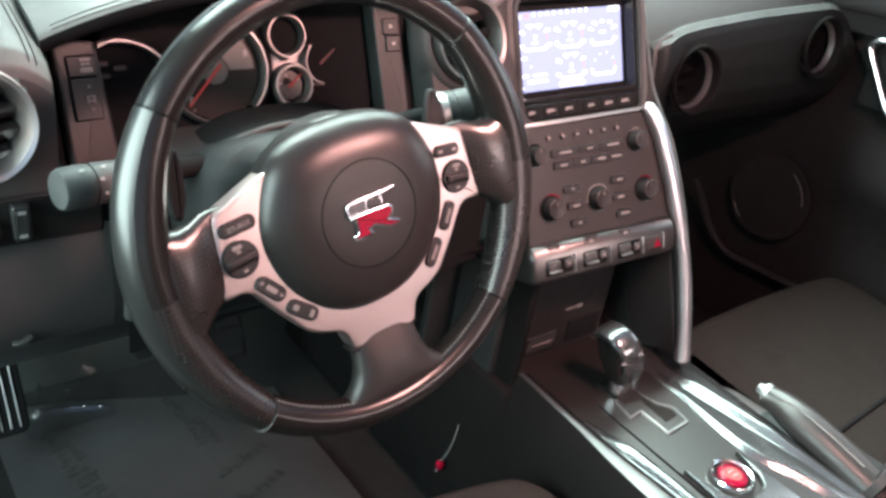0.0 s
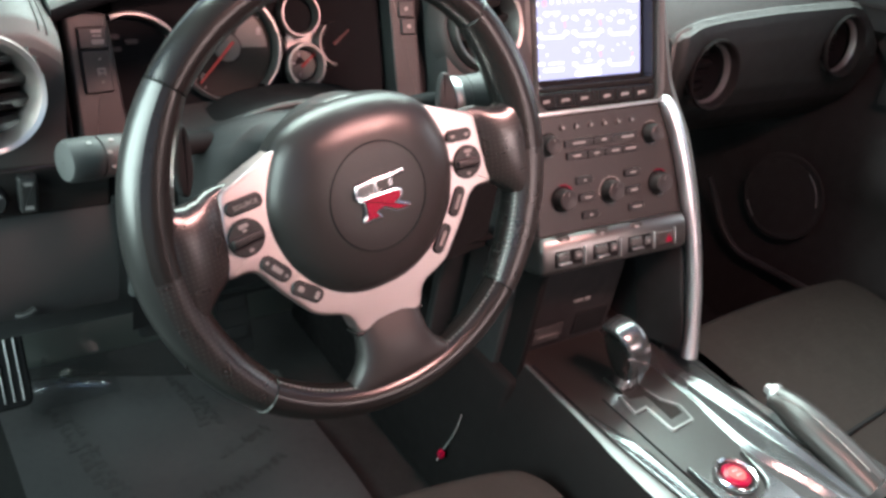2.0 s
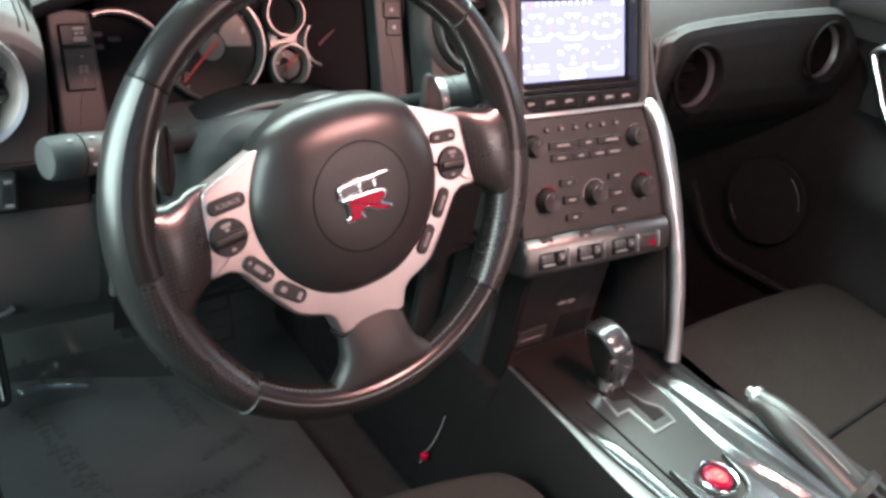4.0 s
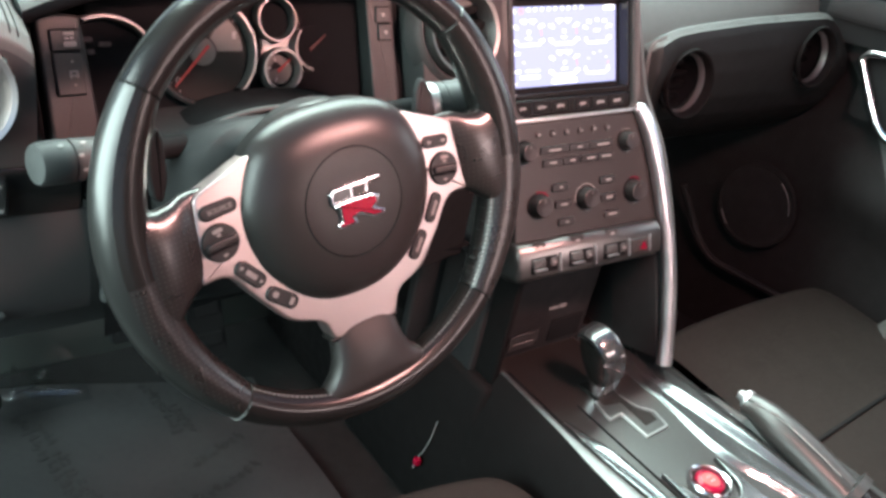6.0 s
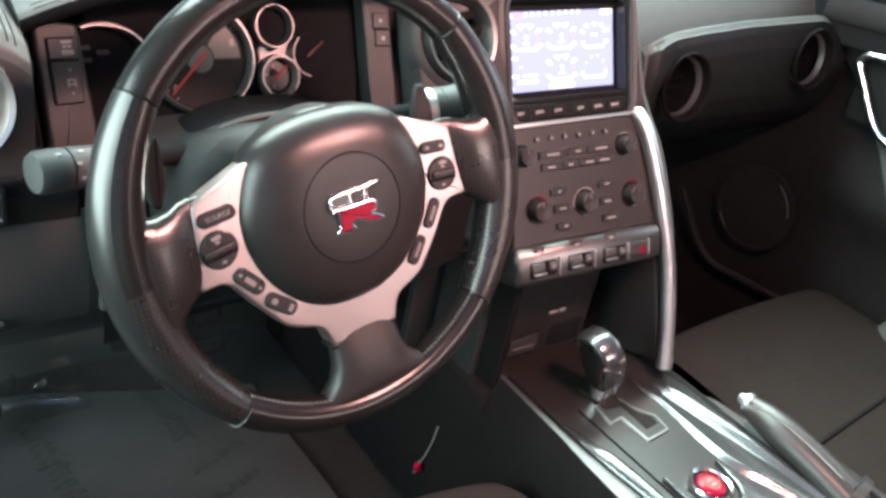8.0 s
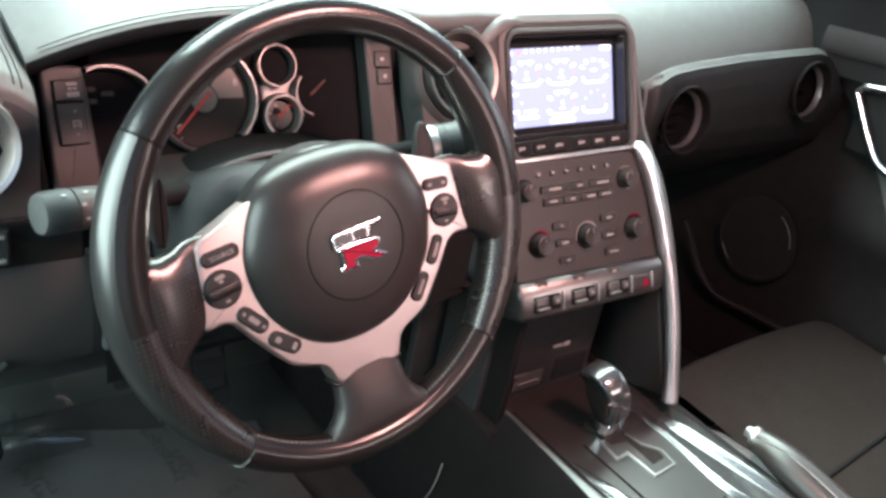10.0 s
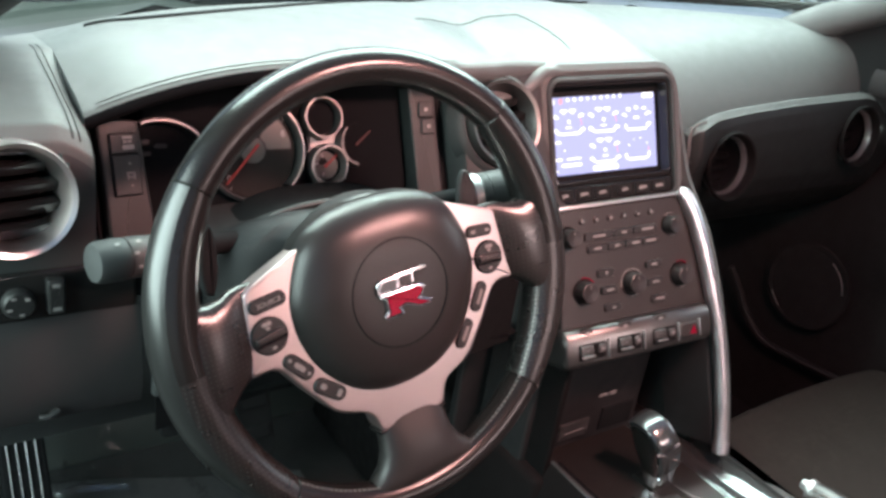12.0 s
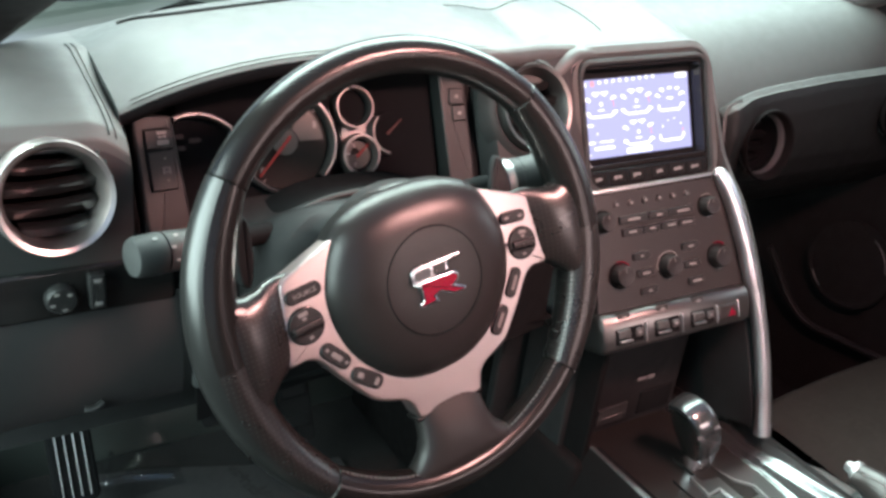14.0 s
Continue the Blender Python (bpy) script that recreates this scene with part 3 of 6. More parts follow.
for q in (0.30, 0.62):
    line = [Vector(pass_ring(x)[3]).lerp(Vector(pass_ring(x)[4]), q) + Vector((0, -0.0006, 0.0008)) for x in [0.592 + 0.42 * p ** 1.4 for p in steps(0, 1, 60)]]
    part("stitching", sweep(line, 0.0013, 0.0010, 6), TRIM_DARK, dash, "dark stitched groove")

# flush lid on the upper pad: its joint and its skin
def on_pad(x, y, up=0.0):
    return (x, y, skin_z(x, y) + up)


LID = ((0.140, 0.220), (0.168, 0.273), (0.343, 0.310), (0.352, 0.212))


def lid_point(u, v):
    a, b, c, d = (Vector(q) for q in LID)
    q = (a * (1 - u) + d * u) * (1 - v) + (b * (1 - u) + c * u) * v
    q.x += 0.006 * math.sin(math.pi * v) * u
    return on_pad(q.x, q.y, 0.0008 * min(1.0, 6 * v) * min(1.0, 6 * u) - 0.0004)


part("lid", sheet(lid_point, steps(0, 1, 30), steps(0, 1, 24)), LID_SKIN, dash, "flush charcoal lid")
border = [lid_point(u, 1) for u in steps(0.05, 1, 24)] + [lid_point(1, 1 - v) for v in steps(0.03, 0.95, 24)]
part("lid_joint", sweep([(x, y, z + 0.0002) for x, y, z in border], 0.0017, 0.0010, 6), SHADOW_GAP, dash, "thin joint round a flush lid")
for x in (-0.1900, -0.1950):
    part("stitching", sweep([(q[0], q[1], q[2] + 0.0006) for q in fine(side_ring(x), 4)[18:34]], 0.0012, 0.0012, 6), TRIM_DARK, dash, "fine stitched seam")
# Dark line on the pad, drawn for the glass edge and its reflection.
slot = [on_pad(p.x, p.y, 0.0008) for p in smooth_path([(-0.148, 0.301, 0), (-0.120, 0.286, 0), (-0.0825, 0.281, 0), (-0.034, 0.288, 0), (0.018, 0.306, 0), (0.090, 0.343, 0), (0.181, 0.384, 0), (0.30, 0.41, 0), (0.48, 0.44, 0)], 6)]
part("windscreen_edge_line", sweep(slot, 0.006, 0.003, 6), SHADOW_GAP, dash, "long dark line drawn for the windscreen edge's reflection")


# ---- centre stack ----
# the stack is turned towards the driver and leans back
STACK = frame_of((0.3900, 0.1404, 0.6845), (0.99115, -0.11320, 0.06931), (-0.02393, 0.36121, 0.93218))


def frame_plate(outer, inner, z0, z1, bevel, inner_z=None):
    """A plate with an opening: both outlines with as many points."""
    rings = [[(x, y, z0) for x, y in outer], [(x, y, z1 - bevel) for x, y in outer]]
    rings += [[(x, y, z1 - bevel * 0.3) for x, y in inset(outer, bevel * 0.3)], [(x, y, z1) for x, y in inset(outer, bevel)]]
    rings += [[(x, y, z1) for x, y in inset(inner, -bevel * 0.6)], [(x, y, z1 - bevel * 0.4) for x, y in inset(inner, -bevel * 0.1)], [(x, y, z0 if inner_z is None else inner_z) for x, y in inner]]
    return bridge(bmesh.new(), rings, True)


def flat_bar(w, h, cx, cy, z, d=0.0006, turn=0.0, r=None):
    pts = rounded(w, h, min(w, h) * 0.3 if r is None else r, 2)
    c, s = math.cos(turn), math.sin(turn)
    return slab([(cx + x * c - y * s, cy + x * s + y * c) for x, y in pts], z, z + d, d * 0.2, 1)


stack = thing("centre_stack", "charcoal centre stack housing between the seats", "centre console", STACK)
housing = [(-0.112, 0.056), (-0.100, 0.066), (0.058, 0.068), (0.076, 0.056), (0.084, 0.010), (0.094, -0.050), (0.118, -0.10), (0.134, -0.17), (0.144, -0.256), (-0.104, -0.256), (-0.110, -0.20), (-0.112, -0.05)]
part("housing", slab(soften(housing, 0.012), -0.16, -0.030, 0.010), DASH, stack)
part("screen_hood", frame_plate(rounded(0.179, 0.143, 0.020, 8, -0.0160, -0.0060), rounded(0.166, 0.131, 0.009, 8, -0.0165, -0.0075), -0.06, 0.005, 0.005), TRIM_DARK, stack)
part("hood_skin", frame_plate(rounded(0.201, 0.170, 0.034, 8, -0.0160, -0.0030), rounded(0.176, 0.140, 0.022, 8, -0.0160, -0.0060), -0.08, 0.001, 0.012), DASH, stack)
part("surround", slab(soften([(-0.108, -0.066), (0.084, -0.066), (0.099, -0.085), (0.116, -0.12), (0.128, -0.17), (0.138, -0.230), (0.141, -0.256), (-0.108, -0.256)], 0.008), -0.10, -0.003, 0.007), TRIM_DARK, stack)
part("leg", slab(soften([(0.113, -0.25), (0.137, -0.25), (0.136, -0.40), (0.116, -0.40)], 0.004), -0.09, -0.004, 0.004), FLANK, stack)

edge_line = smooth_path([(0.082, 0.050, -0.010), (0.085, 0.000, -0.006), (0.090, -0.050, -0.005), (0.103, -0.085, -0.005), (0.118, -0.120, -0.005), (0.130, -0.170, -0.005), (0.139, -0.230, -0.005), (0.142, -0.300, -0.006), (0.139, -0.400, -0.008)], 5)
part("cheek", bridge(bmesh.new(), [[(q.x - 0.004, q.y, q.z - 0.012) for q in edge_line], [(q.x + 0.002, q.y, q.z) for q in edge_line], [(q.x + 0.010, q.y, q.z - 0.004) for q in edge_line], [(q.x + 0.018, q.y, q.z - 0.014) for q in edge_line], [(q.x + 0.050, q.y, q.z - 0.060) for q in edge_line], [(q.x + 0.105, q.y, q.z - 0.130) for q in edge_line]], False), DASH, stack, "charcoal flared cheek")

display = thing("display", "lit lavender car display showing six small dials", "screen", STACK)
part("bezel", frame_plate(rounded(0.1655, 0.112, 0.008, 6, -0.0165, 0.0025), rounded(0.158, 0.1015, 0.004, 6, -0.0165, 0.0035), -0.030, -0.0005, 0.0016, -0.019), GLOSS_BLACK, display, "gloss black bezel")
part("backing", slab(rounded(0.160, 0.104, 0.004, 3, -0.0165, 0.0035), -0.030, -0.0190, 0.001), SHADOW_GAP, display)
part("panel", slab(rounded(0.1445, 0.0860, 0.001, 2, -0.0132, 0.0013), -0.022, -0.0175, 0.0005), SCREEN_BLUE, display, "lit lavender screen")


def marks(parent, items, mat, z, name="mark"):
    for w, h, x, y, *turn in items:
        part(name, flat_bar(w * 0.86, h * 0.80, x, y, z, turn=radians(turn[0]) if turn else 0.0), mat, parent)


SZ = -0.0174
items = [(0.0036, 0.0050, -0.0645 + 0.00915 * i, 0.0410 + 0.0002 * i) for i in range(9)]
items += [(0.0018, 0.0055, -0.0832, 0.0392), (0.0188, 0.0072, 0.0485, 0.0415)]
for cx, cy, lit in ((-0.0648, 0.015, "dial"), (-0.0165, 0.015, "dial"), (0.0310, 0.015, "arc"), (-0.0648, -0.0195, "bars"), (-0.0165, -0.0195, "dial"), (0.0310, -0.0195, "dots")):
    if lit == "dial":
        for dx in (-0.0062, 0.0056):
            items += [(0.0048, 0.0034, cx + dx - 0.0022, cy + 0.0142), (0.0048, 0.0034, cx + dx + 0.0024, cy + 0.0142), (0.0034, 0.0036, cx + dx + 0.0003, cy + 0.0122)]
        items += [(0.0058, 0.0044, cx - 0.0180, cy + 0.0084), (0.0034, 0.0034, cx - 0.0150, cy + 0.0066), (0.0064, 0.0040, cx + 0.0182, cy + 0.0088), (0.0034, 0.0034, cx + 0.0150, cy + 0.0074)]
        items += [(0.0042, 0.0034, cx + 0.0004, cy + 0.0026), (0.0024, 0.0030, cx + 0.0004, cy + 0.0010), (0.0092, 0.0022, cx, cy - 0.0044)]
        items += [(0.0060, 0.0042, cx - 0.0186, cy - 0.0068), (0.0064, 0.0042, cx + 0.0190, cy - 0.0070), (0.0036, 0.0046, cx - 0.0160, cy - 0.0090), (0.0036, 0.0046, cx + 0.0158, cy - 0.0090)]
        items += [(0.0200, 0.0032, cx - 0.0050, cy - 0.0112), (0.0126, 0.0036, cx + 0.0094, cy - 0.0112)]
    if lit == "arc":
        items += [(0.0062, 0.0036, cx - 0.0115, cy + 0.0118), (0.0062, 0.0036, cx + 0.0002, cy + 0.0130), (0.0062, 0.0036, cx + 0.0112, cy + 0.0118), (0.0054, 0.0036, cx - 0.0178, cy + 0.0056), (0.0074, 0.0036, cx + 0.0182, cy + 0.0062)]
        items += [(0.0030, 0.0028, cx - 0.0098, cy + 0.0100), (0.0030, 0.0028, cx - 0.0150, cy + 0.0042), (0.0030, 0.0028, cx + 0.0150, cy + 0.0046), (0.0090, 0.0032, cx, cy + 0.0014)]
        items += [(0.0030, 0.0062, cx - 0.0160, cy - 0.0080), (0.0034, 0.0056, cx + 0.0160, cy - 0.0080), (0.0056, 0.0036, cx + 0.0186, cy - 0.0064), (0.0330, 0.0032, cx, cy - 0.0118)]
    if lit == "dots":
        items += [(0.0020, 0.0020, cx + dx, cy + dy) for dx, dy in ((-0.0128, 0.0050), (-0.0048, 0.0110), (0.0045, 0.0124), (0.0136, 0.0060))]
        items += [(0.0030, 0.0060, cx - 0.0172, cy - 0.0066), (0.0030, 0.0056, cx + 0.0166, cy - 0.0062), (0.0026, 0.0040, cx - 0.0156, cy - 0.0098), (0.0024, 0.0040, cx + 0.0150, cy - 0.0096), (0.0310, 0.0034, cx - 0.0002, cy - 0.0114)]
    if lit == "bars":
        items += [(0.0086, 0.0034, cx - 0.0160, cy + 0.0144), (0.0022, 0.0022, cx - 0.0076, cy + 0.0050), (0.0098, 0.0036, cx - 0.0160, cy - 0.0046), (0.0220, 0.0022, cx + 0.0044, cy - 0.0046), (0.0310, 0.0042, cx + 0.0010, cy - 0.0114)]
items += [(0.0410, 0.0068, -0.0166, -0.0372), (0.0022, 0.0030, -0.0840, -0.0370)]
marks(display, items, SCREEN_WHITE, SZ)
marks(display, [(0.0014, 0.012, -0.0480, 0.0175, 10), (0.0014, 0.012, 0.0010, 0.0180, 10), (0.0014, 0.012, 0.0010, -0.0165, 10), (0.0062, 0.0078, -0.0742, 0.0398), (0.0016, 0.0050, 0.0470, -0.0200, -15)], SCREEN_RED, SZ)

keys = thing("display_key_row", "black strip of six keys with pale printing", "keys", STACK)
part("strip", slab(rounded(0.166, 0.0190, 0.003, 3, -0.0165, -0.0635), -0.02, 0.0005, 0.002), GLOSS_BLACK, keys)
for x, w in ((-0.0880, 0.011), (-0.0625, 0.014), (-0.0370, 0.013), (-0.0055, 0.011), (0.0203, 0.014), (0.0448, 0.014)):
    kk = part("key", slab(rounded(0.0215, 0.0125, 0.002, 2, x, -0.0634), -0.001, 0.0012, 0.0004), SHADOW_GAP, keys)
    part("print", flat_bar(w * 0.72, 0.0030, x, -0.0630, 0.0013), LETTER, kk)
    part("print", flat_bar(w * 0.20, 0.0040, x - w * 0.30, -0.0634, 0.0013), LETTER, kk)

# radio and climate panel
radio = thing("radio_panel", "graphite radio and climate panel with five round knobs", "control panel", STACK)
part("plate", slab(soften([(-0.106, -0.0775), (0.068, -0.0775), (0.084, -0.105), (0.101, -0.160), (0.113, -0.2145), (-0.106, -0.2145)], 0.005), -0.03, 0.004, 0.003), PANEL, radio)
part("top_edge", slab([(-0.106, -0.0788), (-0.106, -0.0742), (0.070, -0.0732), (0.074, -0.0770)], 0.0, 0.0066, 0.0016), STEEL, radio, "thin silver metal edge")
part("corner_pin", lathe([(0.0021, 0.004), (0.0020, 0.0078), (0.0012, 0.0086), (0.0003, 0.0086)], 14), STEEL, radio, "bright pin", m=Matrix.Translation((0.0665, -0.0752, 0.0)))


def knob(x, y, r, parent, arc=None, d=0.014):
    m = Matrix.Translation((x, y, 0.004))
    kb = part("knob", lathe([(r * 1.05, 0.0), (r * 1.03, d * 0.2), (r * 0.97, d * 0.85), (r * 0.93, d * 0.96), (r * 0.84, d), (r * 0.70, d - 0.0004), (0.0005, d - 0.0009)], 36), KNOB, parent, m=m)
    part("socket", lathe([(r * 1.26, 0.0002), (r * 1.20, 0.0010), (r * 1.07, 0.0002)], 36), SHADOW_GAP, kb)
    part("pointer", flat_bar(0.0011, r * 0.42, 0, r * 0.58, d - 0.0008), GREY_MARK, kb)
    for a0, a1, mat in arc or ():
        rings = []
        for a in steps(radians(a0), radians(a1), 16):
            rings.append([(rr * math.cos(a), rr * math.sin(a), 0.0014) for rr in (r * 1.26, r * 1.37)])
        part("scale", bridge(bmesh.new(), rings, False), mat, kb)
    return kb


knob(-0.0905, -0.1088, 0.0102, radio, ((250, 300, GREY_MARK),))
knob(0.0545, -0.1100, 0.0102, radio, ((65, 125, GREY_MARK), (270, 300, GREY_MARK)))
knob(-0.0730, -0.1712, 0.0120, radio, ((35, 105, RED),))
knob(-0.0060, -0.1700, 0.0120, radio, ((35, 195, LETTER), (265, 300, GREY_MARK)))
knob(0.0660, -0.1704, 0.0120, radio, ((50, 110, RED), (270, 320, GREY_MARK)))
for i in range(6):
    preset = part("preset_key", lathe([(0.0040, 0.004), (0.0038, 0.0060), (0.0028, 0.0066), (0.0003, 0.0066)], 16), KNOB, radio, m=Matrix.Translation((-0.0708 + 0.01945 * i, -0.0925, 0)))
    part("print", lathe([(0.0017, 0.0066), (0.0016, 0.0070), (0.0003, 0.0070)], 12), LETTER, preset)
for y, x0, x1, prints in ((-0.1108, -0.0695, 0.0345, ((-0.050, 0.021), (-0.015, 0.009), (0.019, 0.022))), (-0.1247, -0.0665, 0.0350, ((-0.053, 0.013), (-0.0255, 0.009), (0.001, 0.014), (0.0235, 0.018)))):
    bar_edges = [x0] + [(a[0] + a[1] / 2 + b[0] - b[1] / 2) / 2 for a, b in zip(prints, prints[1:])] + [x1]
    for (px, pw), e0, e1 in zip(prints, bar_edges, bar_edges[1:]):
        kk = part("key", slab(rounded(e1 - e0 - 0.0006, 0.0090, 0.0018, 3, (e0 + e1) / 2, y), 0.003, 0.0068, 0.0012), PLASTIC, radio)
        part("print", flat_bar(pw * 0.8, 0.0026, px, y, 0.0069), LETTER, kk)
for x, y, w in ((-0.0430, -0.1535, 0.004), (-0.0388, -0.1735, 0.010), (-0.0350, -0.1942, 0.005), (0.0262, -0.1530, 0.008), (0.0275, -0.1738, 0.010), (0.0325, -0.1942, 0.013)):
    kk = part("key", slab(rounded(0.0235, 0.0092, 0.0025, 3, x, y), 0.003, 0.0072, 0.0014), PLASTIC, radio)
    part("print", flat_bar(w, 0.0026, x, y, 0.0074), LETTER, kk)

# metal switch bar
bar = thing("switch_bar", "brushed grey metal bar with toggle switches and a red hazard switch", "switch bar", STACK)
BY = -0.2318
prof = []
for i in range(17):
    a = radians(-96 + 192 * i / 16)
    ca, sa = math.cos(a), math.sin(a)
    prof.append((0.0222 * math.copysign(abs(sa) ** 0.8, sa), 0.004 + 0.0150 * math.copysign(abs(ca) ** 0.6, ca)))
rings = [[(x, BY + q[0] * s, -0.02 if j in (0, 16) else q[1] * s) for j, q in enumerate(prof)] for x, s in ((-0.112, 0.6), (-0.110, 0.9), (-0.107, 1.0), (0.094, 1.0), (0.099, 0.94), (0.102, 0.72), (0.1025, 0.4))]
part("body", bridge(bmesh.new(), rings, True, (True, True)), BAR_METAL, bar)
for x, d in ((-0.0856, -0.0556), (-0.0325, -0.0048), (0.0186, 0.0464)):
    part("gap", slab(rounded(d - x + 0.007, 0.0185, 0.002, 3, (x - 0.010 + d - 0.003) / 2, -0.2352), 0.0150, 0.0196, 0.0004), SHADOW_GAP, bar)
    tg = part("toggle", slab(rounded(0.0175, 0.0105, 0.002, 3, x, -0.2325), 0.0175, 0.0228, 0.002), VENT_RING, bar)
    part("lip", slab(rounded(0.0170, 0.0030, 0.0012, 2, x + 0.001, -0.2400), 0.021, 0.0250, 0.0012), RING, tg, "bright lip")
    st = part("small_toggle", slab(rounded(0.0092, 0.0098, 0.002, 3, d - 0.0088, -0.2338), 0.0175, 0.0208, 0.0014), VENT_RING, bar)
    part("print", flat_bar(0.0045, 0.003, d - 0.0088, -0.2338, 0.0213), LETTER, st)
    part("divider", slab(rounded(0.0018, 0.0215, 0.0006, 2, d, -0.2352), 0.017, 0.0222, 0.0007), STEEL, bar, "bright divider")
    pl = part("plaque", slab(rounded(0.0175, 0.0085, 0.003, 3, x + 0.0045, -0.2150), 0.0100, 0.0166, 0.0010), PANEL, bar)
    part("print", flat_bar(0.0055, 0.0034, x + 0.0050, -0.2155, 0.0167), LETTER, pl)
part("divider", slab(rounded(0.0018, 0.0205, 0.0006, 2, 0.0785, -0.2345), 0.017, 0.0222, 0.0007), STEEL, bar, "bright divider")
hz = part("hazard_switch", slab(rounded(0.0255, 0.0170, 0.002, 3, 0.0628, -0.2350), 0.017, 0.0212, 0.002), PANEL, bar)
part("triangle", slab([(0.0630, -0.2405), (0.0745, -0.2405), (0.0690, -0.2302)], 0.0210, 0.0217, 0.0002, 1), RED, hz, "red triangle")

# silver strip down the stack's edge, and its black outer cheek
strip = thing("stack_strip", "polished silver strip down the edge of the centre stack", "trim", STACK)
way = smooth_path([(0.0700, -0.0752, 0.0050), (0.0765, -0.0790, 0.0080), (0.0885, -0.1085, 0.0100), (0.1000, -0.1520, 0.0110), (0.1085, -0.1930, 0.0110), (0.1190, -0.2510, 0.0100), (0.1235, -0.3090, 0.0080), (0.1240, -0.3670, 0.0050), (0.1215, -0.4060, 0.0030)], 8)
part("strip", sweep(way[:-3], 0.0185, 0.017, 14, up=(0, 0, 1), power=0.8, taper=lambda t: 0.62 + 0.38 * ease(t * 5)), STRIP, strip)
part("foot", sweep(way[-4:], 0.0195, 0.0185, 14, up=(0, 0, 1), power=0.8), STRIP, strip)

# open tray under the switch bar
tray = thing("storage_tray", "dark plastic storage recess under the switch bar", "tray")
part("back_wall", block(0.270, 0.60, 0.200, 0.215, 0.24, 0.46, 0.004), FLANK, tray)
# Left wall black with painted shade, right wall a lighter grey.
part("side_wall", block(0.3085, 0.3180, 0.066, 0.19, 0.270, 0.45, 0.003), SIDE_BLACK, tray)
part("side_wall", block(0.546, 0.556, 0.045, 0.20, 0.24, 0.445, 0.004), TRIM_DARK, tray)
part("socket_panel", block(0.300, 0.499, 0.101, 0.19, 0.24, 0.42, 0.005), FLANK, tray, "black socket panel")
part("socket_cover", block(0.428, 0.488, 0.0985, 0.104, 0.289, 0.326, 0.003), SHADOW_GAP, tray)
part("print", block(0.417, 0.432, 0.0998, 0.1016, 0.3440, 0.3478, 0.0004), LETTER, tray)
part("print", block(0.435, 0.447, 0.0998, 0.1016, 0.3430, 0.3482, 0.0004), LETTER, tray)
part("label_plate", block(0.357, 0.407, 0.0980, 0.1020, 0.2925, 0.3165, 0.001), GREY_SATIN, tray, "grey label plate")
part("print", block(0.365, 0.400, 0.0974, 0.0984, 0.3010, 0.3034, 0.0003), GREY_MARK, tray)

# ---- steering wheel ----
TILT, TURN = radians(18.6), radians(10.2)
W_UP = Vector((0, math.sin(TILT), math.cos(TILT)))
W_R = Vector((1, 0, 0))
WHEEL = frame_of((0, 0, 0.62), W_R * math.cos(TURN) + W_UP * math.sin(TURN), W_UP * math.cos(TURN) - W_R * math.sin(TURN))
wheel = thing("steering_wheel", "black leather three-spoke steering wheel with brushed aluminium trim", "steering wheel", WHEEL)


def rim_piece(name, a0, a1, mat, parent, grip=0.0, label="", side=None, whole=None):
    """A stretch of the rim between two angles; grip thickens it inwards, side keeps a part of its section."""
    k = 20 if side is None else 14
    rings = []
    cnt = max(8, int((a1 - a0) / 2.5))
    for a in steps(a0, a1, cnt):
        w0, w1 = whole or (a0, a1)
        t = (a - w0) / (w1 - w0)
        g = grip * math.sin(math.pi * t) ** 0.7 if 0 < t < 1 else 0.0
        ca, sa = math.cos(radians(a)), math.sin(radians(a))
        ring = []
        for b in [2 * math.pi * j / k for j in range(k)] if side is None else steps(radians(side[0]), radians(side[1]), k):
            rr = 0.1688 + 0.0142 * math.cos(b) - (g * (0.5 - 0.5 * math.cos(b)))
            zz = 0.003 + (0.0165 + 0.35 * g) * math.sin(b) - 0.25 * g
            ring.append((rr * ca, rr * sa, zz))
        rings.append(ring)
    bm = bridge(bmesh.new(), rings, side is None, (side is None, side is None))
    return part(name, bm, mat, parent, label)


rim = rim_piece("rim_top", 41.7, 138.3, LEATHER, wheel)
for a0, a1, b0, b1 in ((138.9, 226.8, 183, 226.8), (-46.8, 41.1, -46.8, -3)):
    whole = (a0, a1)
    rim_piece("rim_grip", b0, b1, LEATHER_HOLES, wheel, 0.010, "perforated leather grip", (62, 275), whole)
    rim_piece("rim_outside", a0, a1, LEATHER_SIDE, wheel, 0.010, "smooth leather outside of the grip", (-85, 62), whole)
    rim_piece("rim_shoulder", *((a0, b0) if a0 < b0 else (b1, a1)), LEATHER, wheel, 0.010, "", (62, 275), whole)
rim_piece("rim_bottom", 227.4, 312.6, LEATHER, wheel)
for a in (41.4, 138.6, 227.1, -47.1):
    rings = []
    for off, s in ((-0.35, 0.93), (-0.18, 1.0), (0.0, 0.965), (0.18, 1.0), (0.35, 0.93)):
        ca, sa = math.cos(radians(a + off)), math.sin(radians(a + off))
        rings.append([((0.1688 + 0.0146 * s * math.cos(2 * math.pi * j / 20)) * ca, (0.1688 + 0.0146 * s * math.cos(2 * math.pi * j / 20)) * sa, 0.003 + 0.0169 * s * math.sin(2 * math.pi * j / 20)) for j in range(20)])
    part("seam", bridge(bmesh.new(), rings, True, (True, True)), LEATHER, wheel)
